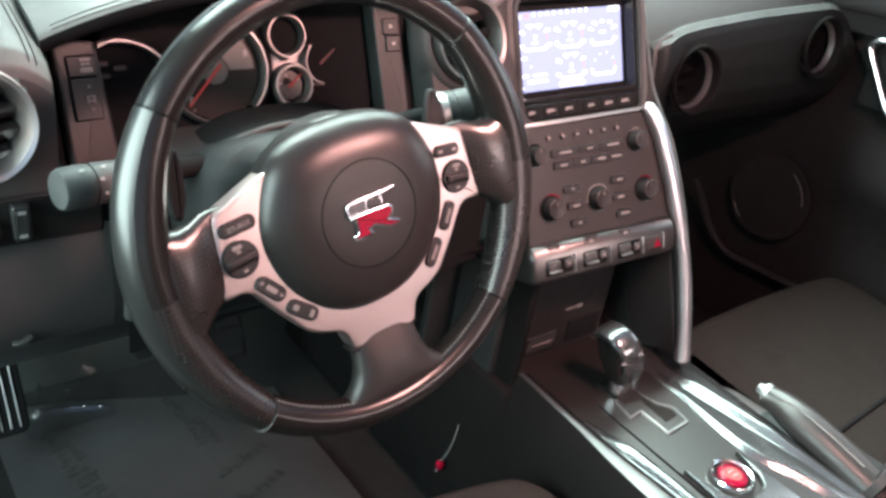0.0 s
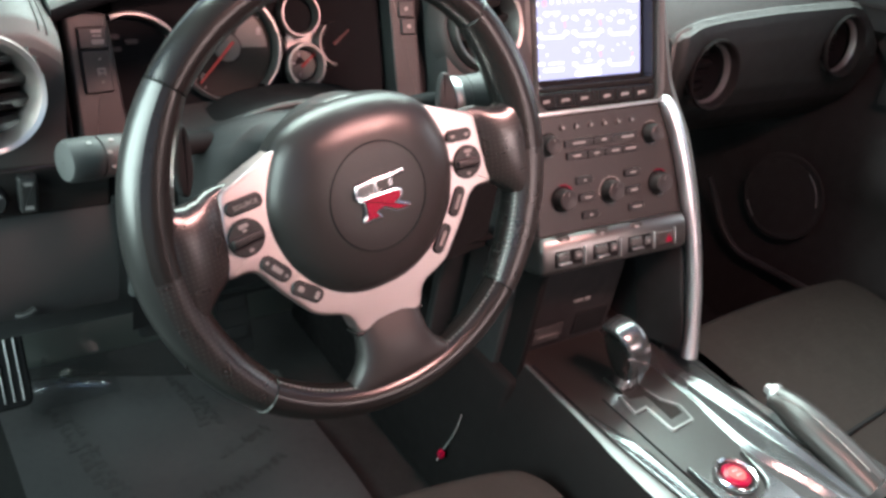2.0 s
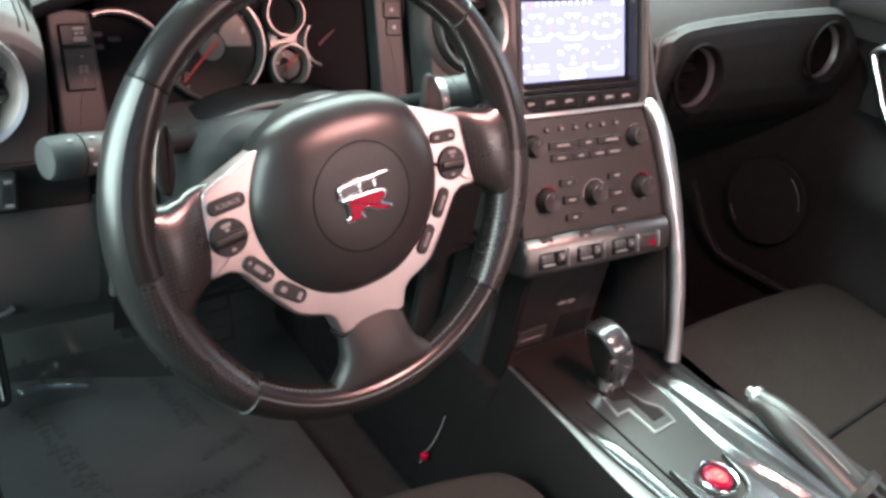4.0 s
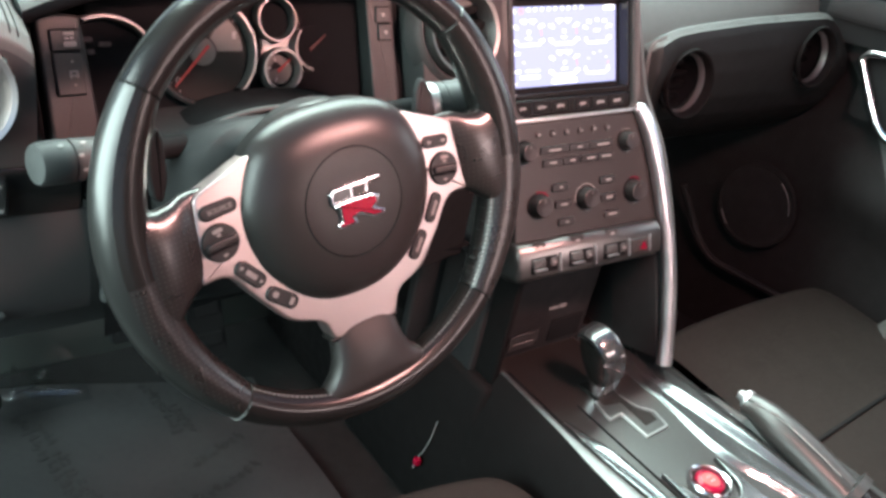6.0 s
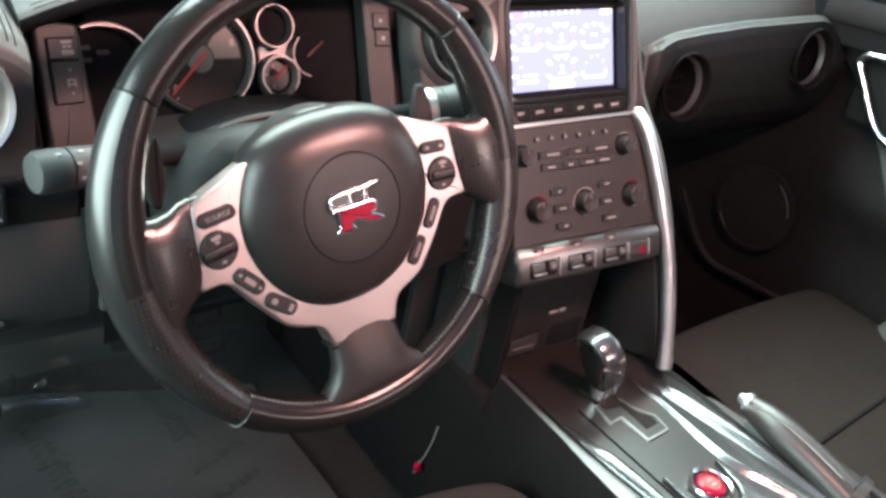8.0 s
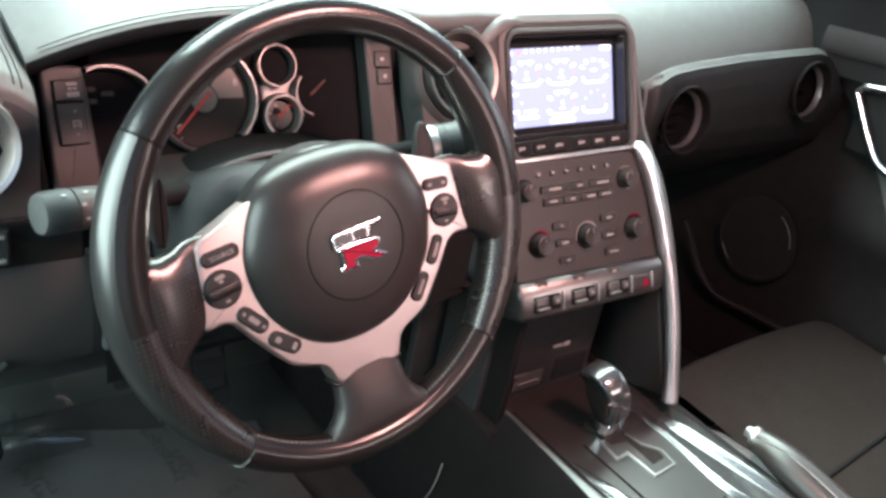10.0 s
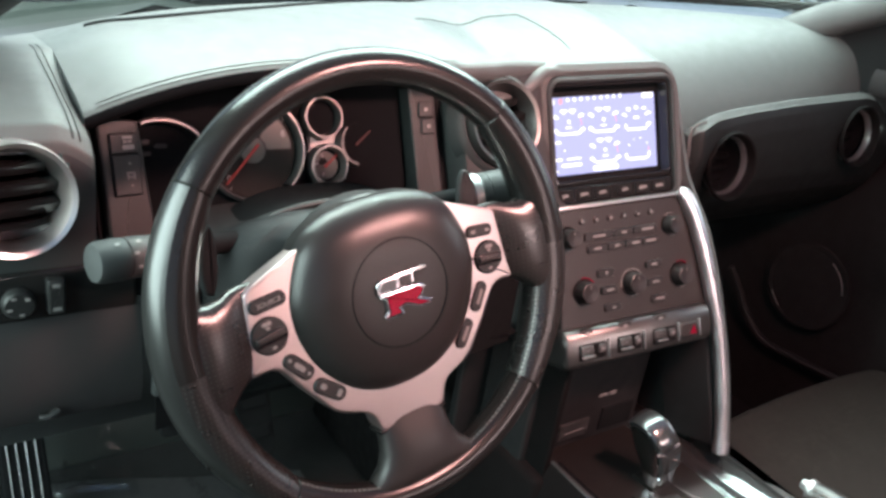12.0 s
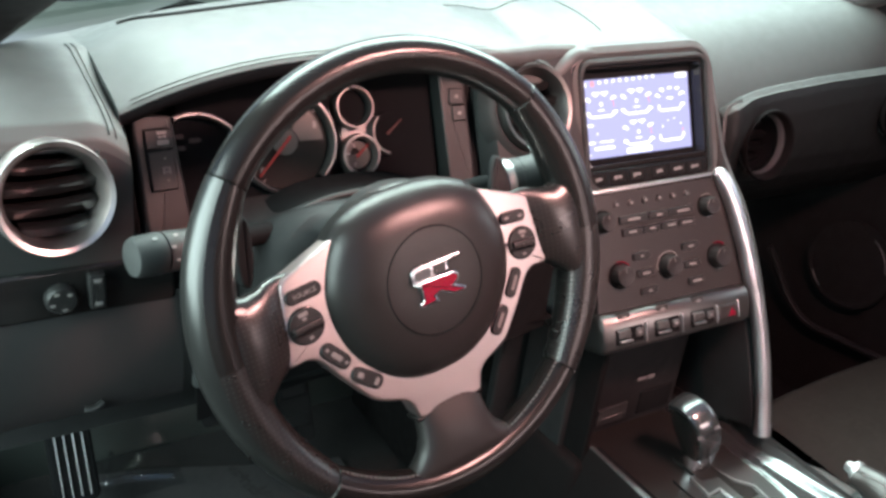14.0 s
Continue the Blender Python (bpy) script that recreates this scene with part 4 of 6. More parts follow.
for a in (227.1, -47.1):
    ca, sa = math.cos(radians(a)), math.sin(radians(a))
    way = [((0.1688 + 0.0149 * math.cos(b)) * ca, (0.1688 + 0.0149 * math.cos(b)) * sa, 0.003 + 0.0172 * math.sin(b)) for b in steps(radians(-40), radians(75), 14)]
    part("seam_thread", sweep(way, 0.0006, 0.0006, 6), THREAD, wheel, "pale seam thread")
for a0, a1 in ((228, 268), (276, 346)):
    bm = bmesh.new()
    for a in steps(a0, a1, int((a1 - a0) / 1.5)):
        t = (a - 313.2) / 87.9
        g = 0.010 * math.sin(math.pi * t) ** 0.7 if 0 < t < 1 else 0.0
        b = radians(148)
        r = 0.1688 + 0.0146 * math.cos(b) - g * (0.5 - 0.5 * math.cos(b))
        z = 0.003 + (0.0170 + 0.35 * g) * math.sin(b) - 0.25 * g
        m = Matrix.Rotation(radians(a), 4, "Z") @ Matrix.Translation((r, 0, z)) @ Matrix.Rotation(radians(25), 4, "X") @ Matrix.Diagonal((0.0011, 0.0024, 0.0011, 1))
        bmesh.ops.create_cube(bm, size=1.0, matrix=m)
    tagged(part("stitching", bm, THREAD, wheel, "grey stitching"), kind="stuff")


def dome(outline, z0, z1, rings_n=10, power=3.0, flat=0.0):
    """A cushion over an outline, z0 at its border, z1 in the middle."""
    c = Vector((sum(p[0] for p in outline), sum(p[1] for p in outline))) / len(outline)
    rings = [[(p[0], p[1], z0 - 0.012) for p in outline]]
    for i in range(rings_n):
        s = 1 - (i / rings_n) ** 2.2 * 0.98
        h = z0 + (z1 - z0) * (1 - s ** power) ** 0.60
        rings.append([(c.x + (p[0] - c.x) * s, c.y + (p[1] - c.y) * s, h) for p in outline])
    return bridge(bmesh.new(), rings, True, (True, True))


def mirror(half):
    return half + [(-x, y) for x, y in half[::-1]]


# leather spokes, flaring into the rim
def flare(stations, along):
    """Rounded sections (place, low, high, half thickness, middle) from the trim to the rim."""
    rings = []
    for at, lo, hi, th, mid in stations:
        c, h = (lo + hi) / 2, (hi - lo) / 2
        ring = []
        for j in range(28):
            a = 2 * math.pi * j / 28
            ca, sa = math.cos(a), math.sin(a)
            p = c + h * math.copysign(abs(ca) ** 0.68, ca)
            z = mid + th * math.copysign(abs(sa) ** 0.80, sa)
            ring.append(along(at, p, z))
        rings.append(ring)
    return bridge(bmesh.new(), rings, True, (True, True))


side = ((0.100, -0.024, 0.038, 0.006, -0.003), (0.112, -0.026, 0.0385, 0.0075, -0.0025), (0.119, -0.029, 0.0380, 0.0095, -0.0005), (0.128, -0.034, 0.0345, 0.0125, 0.0015),
        (0.138, -0.043, 0.0335, 0.015, 0.0025), (0.146, -0.054, 0.036, 0.0155, 0.003), (0.153, -0.068, 0.044, 0.0150, 0.003), (0.160, -0.080, 0.056, 0.0125, 0.003), (0.166, -0.080, 0.056, 0.008, 0.003))
for s in (-1, 1):
    part("side_spoke", flare(side, lambda at, p, z: (at * s, p, z)), LEATHER_HOLES, wheel, "perforated leather spoke")
lower = ((0.098, -0.030, 0.030, 0.008, -0.003), (0.107, -0.0305, 0.0305, 0.0105, -0.0022), (0.118, -0.031, 0.031, 0.0130, 0.0000), (0.130, -0.033, 0.033, 0.0146, 0.002),
         (0.140, -0.038, 0.038, 0.0145, 0.0025), (0.148, -0.047, 0.047, 0.015, 0.003), (0.154, -0.060, 0.060, 0.0145, 0.003), (0.160, -0.068, 0.068, 0.0115, 0.003))
part("lower_spoke", flare(lower, lambda at, p, z: (p, -at, z)), SPOKE, wheel)

# brushed metal spoke trim
trim_half = [(0.0, 0.056), (0.062, 0.0535), (0.108, 0.0355), (0.1125, 0.0325), (0.1205, -0.0245), (0.1200, -0.0280), (0.1050, -0.0272), (0.0975, -0.0315), (0.0840, -0.0520), (0.0650, -0.0770), (0.0550, -0.0830), (0.0400, -0.0885), (0.0345, -0.0945), (0.0300, -0.1095)]
trim = part("spoke_trim", slab(soften(mirror(trim_half), 0.004, 3), -0.004, 0.0135, 0.0022), TRIM_METAL, wheel, "brushed aluminium spoke trim")
part("trim_edge", slab(soften([(-0.033, -0.1085), (0.032, -0.1085), (0.031, -0.1125), (-0.032, -0.1125)], 0.001, 2), -0.004, 0.0128, 0.0015), LEATHER, wheel)
part("hub", slab(circle(0.075, 40), -0.03, 0.0, 0.008), PLASTIC, wheel)

# airbag cover
pad_half = [(0.0, -0.0805), (0.024, -0.0785), (0.046, -0.0685), (0.064, -0.0515), (0.0765, -0.0330), (0.0840, -0.0080), (0.0840, 0.0160), (0.0765, 0.0370), (0.0690, 0.0515), (0.056, 0.0630), (0.038, 0.0700), (0.018, 0.0730), (0.0, 0.0735)]
pad_pts = soften(pad_half[:-1] + [(-x, y) for x, y in pad_half[:0:-1]], 0.012, 3)
pad = part("airbag_cover", dome(pad_pts, 0.006, 0.0335, 26, 4.6), PAD, wheel, "satin black airbag cover")
part("ring_groove", lathe([(0.0410, 0.0322), (0.0415, 0.0336), (0.0420, 0.0336), (0.0424, 0.0322)], 64), SHADOW_GAP, pad, m=Matrix.Translation((0.0003, 0.0002, 0)))

# emblem: slanted chrome bars above a red slab with a chrome rim
def squeeze(points):
    return [(x * 0.955 - 0.0005, y * 0.94 + 0.0002) for x, y in points]


upper = squeeze([(-0.0225, 0.0035), (-0.0215, 0.0125), (-0.0190, 0.0160), (0.0250, 0.0172), (0.0258, 0.0146), (0.0130, 0.0135), (0.0125, 0.0052)])
emblem = part("emblem", slab(soften(upper, 0.0012, 2), 0.0332, 0.0366, 0.0010), EMBLEM_CHROME, wheel, "chrome emblem with red lower half")
part("inlay", slab(soften(squeeze([(-0.0200, 0.0062), (-0.0190, 0.0118), (-0.0172, 0.0136), (-0.0040, 0.0140), (-0.0046, 0.0062)]), 0.001, 2), 0.0364, 0.0371, 0.0003), GREY_SATIN, emblem, "grey inlay")
part("inlay", slab(squeeze([(-0.0022, 0.0062), (-0.0018, 0.0138), (0.0096, 0.0140), (0.0092, 0.0062)]), 0.0364, 0.0371, 0.0003), PANEL, emblem, "dark inlay")
foot = squeeze([(-0.0195, -0.0165), (-0.0190, -0.0125), (-0.0155, -0.0110), (-0.0160, 0.0000), (-0.0195, 0.0015), (-0.0185, 0.0042), (0.0165, 0.0036), (0.0205, 0.0005), (0.0195, -0.0050), (0.0150, -0.0078), (0.0250, -0.0125), (0.0242, -0.0160), (0.0130, -0.0158), (0.0010, -0.0095), (-0.0040, -0.0110), (-0.0010, -0.0165)])
part("lower_slab", slab(soften(foot, 0.0008, 2), 0.0332, 0.0364, 0.0008), CHROME, emblem)
part("lower_inlay", slab(inset(foot if area2(foot) > 0 else foot[::-1], 0.0018), 0.0360, 0.0370, 0.0003), RED, emblem, "red enamel")

# wheel buttons
BZ = 0.0128


def word(text, size, parent, m):
    """A printed word as a flat mesh."""
    curve = bpy.data.curves.new("word", "FONT")
    curve.body, curve.size, curve.align_x, curve.align_y, curve.extrude = text, size, "CENTER", "CENTER", 0.0001
    ob = bpy.data.objects.new("word", curve)
    me = bpy.data.meshes.new_from_object(ob)
    bpy.data.objects.remove(ob)
    bpy.data.curves.remove(curve)
    me.materials.clear()
    me.materials.append(LETTER)
    o = new("lettering", me)
    o.parent = parent
    o.matrix_local = m
    return o


def wheel_button(x, y, w, h, turn, prints):
    m = Matrix.Translation((x, y, BZ)) @ Matrix.Rotation(radians(turn), 4, "Z")
    b = part("button", slab(rounded(w, h, h * 0.45, 5), -0.002, 0.0032, 0.0016), PLASTIC, wheel, m=m)
    for pw, ph, px, py in prints:
        part("print", flat_bar(pw, ph, px, py, 0.0033), GREY_MARK, b)
    return b


word("SOURCE", 0.0050, wheel_button(-0.0970, 0.0222, 0.0290, 0.0112, 4, []), Matrix.Translation((0.0005, 0, 0.0034)))
wheel_button(0.0932, 0.0202, 0.0260, 0.0105, -6, [(0.004, 0.0026, -0.007, 0), (0.004, 0.0026, 0.007, 0)])
wheel_button(-0.0853, -0.0316, 0.0275, 0.0125, -50, [(0.010, 0.004, 0, 0), (0.0026, 0.0026, -0.0095, 0), (0.0026, 0.0026, 0.0095, 0)])
wheel_button(-0.0655, -0.0575, 0.0285, 0.0125, -40, [(0.005, 0.0045, -0.007, 0), (0.0035, 0.006, 0.008, 0)])
wheel_button(0.0815, -0.0333, 0.0262, 0.0110, 58, [(0.013, 0.0030, 0, 0)])
wheel_button(0.0610, -0.0590, 0.0262, 0.0112, 54, [(0.013, 0.0030, 0, 0)])
for s, x, y in ((-1, -0.1010, -0.0014), (1, 0.0980, -0.0038)):
    m = Matrix.Translation((x, y, BZ)) @ Matrix.Rotation(radians(6 * -s), 4, "Z")
    rocker = part("rocker", lathe([(0.0142, -0.002), (0.0142, 0.0022), (0.0134, 0.0034), (0.0110, 0.0036), (0.0003, 0.0030)], 32), PLASTIC, wheel, m=m)
    part("ridge", slab(rounded(0.0235, 0.0062, 0.002, 3), 0.002, 0.0066, 0.0018), KNOB, rocker)
    part("ridge_gap", slab(rounded(0.0255, 0.0022, 0.001, 2, 0, -0.0044), 0.003, 0.0042, 0.0004), SHADOW_GAP, rocker)
    part("print", flat_bar(0.0075, 0.0030, 0, 0.0095, 0.0036), GREY_MARK, rocker)
    part("print", flat_bar(0.0032, 0.0022, 0, 0.0060, 0.0036), GREY_MARK, rocker)
    part("print", flat_bar(0.0036, 0.0022, 0, -0.0092, 0.0036), GREY_MARK, rocker)

# the middle sits deeper than the rim
for ob in wheel.children:
    if ob.name.split(".")[0] in ("spoke_trim", "trim_edge", "airbag_cover", "emblem", "button", "rocker"):
        ob.location.z -= 0.0065

# steering column with stalks and paddles
column = thing("steering_column", "dark grey plastic steering column cowl", "steering column")
AX = Vector((0, math.cos(TILT), -math.sin(TILT)))


def cowl_ring(d, wx, up, down):
    c = Vector((0, 0, 0.62)) + AX * d
    pts = []
    for j in range(28):
        a = 2 * math.pi * j / 28
        x, z = math.cos(a), math.sin(a)
        x = math.copysign(abs(x) ** 0.6, x)
        z = math.copysign(abs(z) ** 0.7, z)
        pts.append(c + Vector((wx * x, 0, (up if z > 0 else down) * z)))
    return pts


part("cowl", bridge(bmesh.new(), [cowl_ring(0.035, 0.052, 0.036, 0.048), cowl_ring(0.042, 0.074, 0.054, 0.066), cowl_ring(0.06, 0.090, 0.064, 0.078), cowl_ring(0.10, 0.098, 0.062, 0.088), cowl_ring(0.16, 0.100, 0.052, 0.09)], True, (True, True)), FLANK, column)

# dashboard panel that arches over the column
arch = smooth_path([(-0.090, 0.100, 0.575), (-0.087, 0.100, 0.600), (-0.084, 0.100, 0.616), (-0.078, 0.100, 0.626), (-0.067, 0.100, 0.634), (-0.048, 0.100, 0.644), (-0.024, 0.100, 0.6500), (0.010, 0.100, 0.6525), (0.050, 0.100, 0.6515), (0.085, 0.100, 0.6450), (0.104, 0.100, 0.630), (0.112, 0.100, 0.600)], 6)
shroud = thing("column_shroud", "dark grey dashboard panel arched over the steering column", "dashboard panel")
part("lip", sweep(arch, 0.006, 0.006, 10, up=(0, 1, 0)), TRIM_DARK, shroud)
rings = []
for q in steps(0, 1, 8):
    rings.append([(0.01 + (a.x - 0.01) * (1 + 0.45 * q * q), a.y + 0.003 + 0.085 * q, a.z + 0.0015 - (a.z - 0.612) * 0.80 * q - 0.006 * math.sin(math.pi * q)) for a in arch])
part("skin", bridge(bmesh.new(), rings, False), TRIM_DARK, shroud)
# Black sheet in place of the shade between lip and cowl.
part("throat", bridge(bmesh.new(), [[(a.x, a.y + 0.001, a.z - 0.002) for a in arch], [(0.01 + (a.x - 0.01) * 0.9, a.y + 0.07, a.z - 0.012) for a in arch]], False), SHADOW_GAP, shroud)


def stalk(name, pts, r, mats, label, group="column stalks"):
    st = thing(name, label, "stalk", group=group)
    a, b = Vector(pts[0]), Vector(pts[1])
    d = (b - a).normalized()
    m = frame_of(a, d.cross(Vector((0, 0, 1))), d.cross(Vector((0, 0, 1))).cross(d).normalized())
    m = Matrix.Translation(a) @ Vector((0, 0, 1)).rotation_difference(d).to_matrix().to_4x4()
    st.matrix_world = m
    return st, (b - a).length


st, ln = stalk("light_stalk", ((-0.085, 0.095, 0.628), (-0.198, 0.068, 0.636)), 0.018, None, "dark grey light stalk with a fat ribbed end")
part("rod", lathe([(0.009, 0.0), (0.009, ln * 0.45), (0.0116, ln * 0.52)], 24, (True, True)), SHADOW_GAP, st)
part("grip", lathe([(0.0120, ln * 0.46), (0.0138, ln * 0.50), (0.0152, ln * 0.72), (0.0154, ln * 0.80)], 32, (True, False)), TRIM_DARK, st)
part("end_knob", lathe([(0.0154, ln * 0.81), (0.0157, ln * 0.84), (0.0152, ln * 0.97), (0.0136, ln * 1.0), (0.0004, ln * 1.01)], 32, (True, False)), TRIM_DARK, st)
to_seat = st.matrix_world.to_3x3().inverted() @ Vector((-0.17, -0.56, 0.29))
facing = math.degrees(math.atan2(to_seat.y, to_seat.x))
for ang, zz in ((facing + 42, 0.74), (facing + 40, 0.88), (facing + 8, 0.78), (facing - 30, 0.76)):
    m = Matrix.Rotation(radians(ang), 4, "Z") @ Matrix.Translation((0.0157, 0, ln * zz)) @ Matrix.Rotation(radians(90), 4, "Y")
    part("print", flat_bar(0.0036, 0.0024, 0, 0, 0.0), GREY_MARK, st, m=m)
st, ln = stalk("wiper_stalk", ((0.070, 0.075, 0.652), (0.172, 0.054, 0.670)), 0.016, None, "dark grey wiper stalk with a pale band")
part("rod", lathe([(0.008, 0.0), (0.009, ln * 0.4), (0.012, ln * 0.45)], 24, (True, True)), SHADOW_GAP, st)
part("grip", lathe([(0.0150, ln * 0.44), (0.0185, ln * 0.46), (0.0192, ln * 0.50)], 32, (True, False)), TRIM_DARK, st)
part("band", lathe([(0.0192, ln * 0.50), (0.0197, ln * 0.51), (0.0197, ln * 0.56), (0.0192, ln * 0.57)], 32, (True, True)), STEEL, st, "pale band")
part("end_knob", lathe([(0.0188, ln * 0.57), (0.0193, ln * 0.59), (0.0190, ln * 0.645), (0.0184, ln * 0.65), (0.0190, ln * 0.655), (0.0192, ln * 0.80), (0.0180, ln * 0.96), (0.0150, ln * 1.0), (0.0004, ln * 1.012)], 32), TRIM_DARK, st)
for s in (-1, 1):
    pd = thing("paddle", "black gearshift paddle behind the wheel", "paddle", group="gearshift paddles")
    wide = 0.5 if s > 0 else 0.42
    pts = [(0.0, -0.055), (0.018, -0.050), (0.026, -0.02), (0.024, 0.02), (0.012, 0.045), (0.0, 0.05), (-0.008, 0.03), (-0.012, -0.02)]
    body = slab(soften([(x * s * wide, y * (0.46 if s > 0 else 0.52)) for x, y in pts], 0.006), -0.004, 0.004, 0.003, 3, back=True)
    pd.matrix_world = Matrix.Translation((-0.122 if s < 0 else 0.101, 0.046 if s < 0 else 0.050, 0.640 if s < 0 else 0.669)) @ Matrix.Rotation(radians(90 - 18), 4, "X") @ Matrix.Rotation(radians(-10 * s), 4, "Y")
    part("blade", body, SHADOW_GAP if s < 0 else FLANK, pd)

# ---- instrument cluster ----
C_UP = Vector((0, math.sin(radians(20)), math.cos(radians(20))))
CLUSTER = frame_of((0.0, 0.20, 0.68), (1, 0, 0), C_UP)
cluster = thing("instrument_cluster", "instrument cluster with silver-ringed dials and red needles", "instruments", CLUSTER)
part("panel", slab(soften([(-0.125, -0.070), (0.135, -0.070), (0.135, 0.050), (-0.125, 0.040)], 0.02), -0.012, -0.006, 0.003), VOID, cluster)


def gauge(x, y, r, ring, needle, arc=(0, 360), sector=None, lit=None, face=None):
    g = part("dial", lathe([(r, -0.006), (r * 0.98, -0.004), (0.0003, -0.004)], 48), face or VOID, cluster, m=Matrix.Translation((x, y, 0)))
    rings = []
    full = arc[1] - arc[0] >= 360
    angs = steps(arc[0], arc[1], 64)
    for a in angs[:-1] if full else angs:
        ca, sa = math.cos(radians(a)), math.sin(radians(a))
        rings.append([(rr * ca, rr * sa, zz) for rr, zz in ((r, -0.006), (r, 0.004), (r + ring * 0.3, 0.0075), (r + ring * 0.7, 0.0075), (r + ring, 0.003), (r + ring, -0.006))])
    if full:
        rings.append(rings[0])
    part("ring", bridge(bmesh.new(), rings, False), RING, g, "silver ring")
    if sector:
        rr = []
        for a in steps(sector[0], sector[1], 12):
            ca, sa = math.cos(radians(a)), math.sin(radians(a))
            rr.append([(q * ca, q * sa, -0.0034) for q in (r * 0.30, r * 0.86)])
        part("sector", bridge(bmesh.new(), rr, False), DIAL_GREY, g)
        part("boss", lathe([(r * 0.27, -0.004), (r * 0.27, -0.0025), (r * 0.24, -0.0018), (0.0003, -0.0018)], 32), DIAL_GREY, g)
    if needle is not None:
        a = radians(needle)
        n0, n1 = -0.16 * r, 0.93 * r
        w = 0.0013
        c, s = math.cos(a), math.sin(a)
        pts = [(n0 * c + w * s, n0 * s - w * c), (n1 * c + w * 0.5 * s, n1 * s - w * 0.5 * c), (n1 * c - w * 0.5 * s, n1 * s + w * 0.5 * c), (n0 * c - w * s, n0 * s + w * c)]
        part("needle", slab(pts, -0.0010, 0.0004, 0.0003, 1), lit or NEEDLE, g, "red needle")
    return g


def gauge_arc(x, y, r0, r1, a0, a1):
    """A bright stretch of a dial's rim."""
    rings = []
    for a in steps(a0, a1, 20):
        ca, sa = math.cos(radians(a)), math.sin(radians(a))
        rings.append([(x + rr * ca, y + rr * sa, zz) for rr, zz in ((r0, -0.005), (r0, 0.002), ((r0 + r1) / 2, 0.004), (r1, 0.002), (r1, -0.005))])
    return part("rim_arc", bridge(bmesh.new(), rings, False), RING, cluster, "silver rim")


# Tachometer face takes a lit tone; other dials stay near-black with shade.
gauge(-0.029, -0.0145, 0.0435, 0.0046, 226, (-48, 47), (0, 56), face=DIAL)
gauge_arc(-0.029, -0.0145, 0.0440, 0.0475, 212, 262)
gauge(-0.113, -0.028, 0.0405, 0.0050, None, (24, 112))
gauge(0.040, 0.013, 0.0170, 0.0032, None)
gauge(0.0430, -0.0322, 0.0160, 0.0046, 40)
gauge(0.0785, -0.0125, 0.0195, 0.0034, 38, (135, 258), lit=NEEDLE_DIM)
for a, rr, text in ((225, 0.0345, "0"), (53, 0.0325, "7"), (24, 0.0330, "8")):
    word(text, 0.0088, cluster, Matrix.Translation((-0.029 + rr * math.cos(radians(a)), -0.0145 + rr * math.sin(radians(a)), -0.0028)))
for a in steps(235, 40, 13):
    ca, sa = math.cos(radians(a)), math.sin(radians(a))
    part("tick", flat_bar(0.0036, 0.0009, -0.029 + 0.0408 * ca, -0.0145 + 0.0408 * sa, -0.0036, turn=radians(a)), GREY_MARK, cluster)
part("spider", slab(soften([(0.022, 0.030), (0.030, 0.012), (0.026, -0.020), (0.030, -0.048), (0.060, -0.045), (0.062, -0.018), (0.058, 0.006), (0.05, -0.006), (0.036, -0.010)], 0.004), -0.0065, -0.0048, 0.0005), RING, cluster)
for bx, by, bw in ((-0.126, -0.003, 0.011), (-0.111, -0.007, 0.010), (-0.124, -0.013, 0.008)):
    part("readout", flat_bar(bw, 0.004, bx, by, -0.0036), DIAL_DIM, cluster)
part("face", lathe([(0.0135, -0.0036), (0.0125, -0.0033), (0.0003, -0.0033)], 32), DIAL_GREY, cluster, "grey dial face", m=Matrix.Translation((0.0430, -0.0322, 0)))
for a in (30, 110, 170, 250):
    part("tick", flat_bar(0.0040, 0.0016, 0.0430 + 0.0095 * math.cos(radians(a)), -0.0322 + 0.0095 * math.sin(radians(a)), -0.0032, turn=radians(a)), LETTER, cluster)
part("shade", slab([(0.0330, -0.0330), (0.0460, -0.0300), (0.0400, -0.0230)], -0.0033, -0.0029, 0.0001, 1), DIAL, cluster)
# switch blocks on both sides
sw = thing("switch_block", "dark grey block of two push switches beside the speedometer", "switches", frame_of((-0.148, 0.172, 0.640), (1, 0.18, 0), C_UP), group="switch blocks")
part("body", slab(soften([(-0.0145, 0.066), (-0.0180, 0.058), (-0.0180, -0.080), (0.0240, -0.085), (0.0165, 0.0615)], 0.003), -0.05, 0.004, 0.003), GREY_PLASTIC, sw)
part("cheek", slab(soften([(-0.0240, 0.052), (-0.0240, -0.050), (-0.0165, -0.050), (-0.0165, 0.060)], 0.002), -0.05, -0.004, 0.003), SHADOW_GAP, sw)
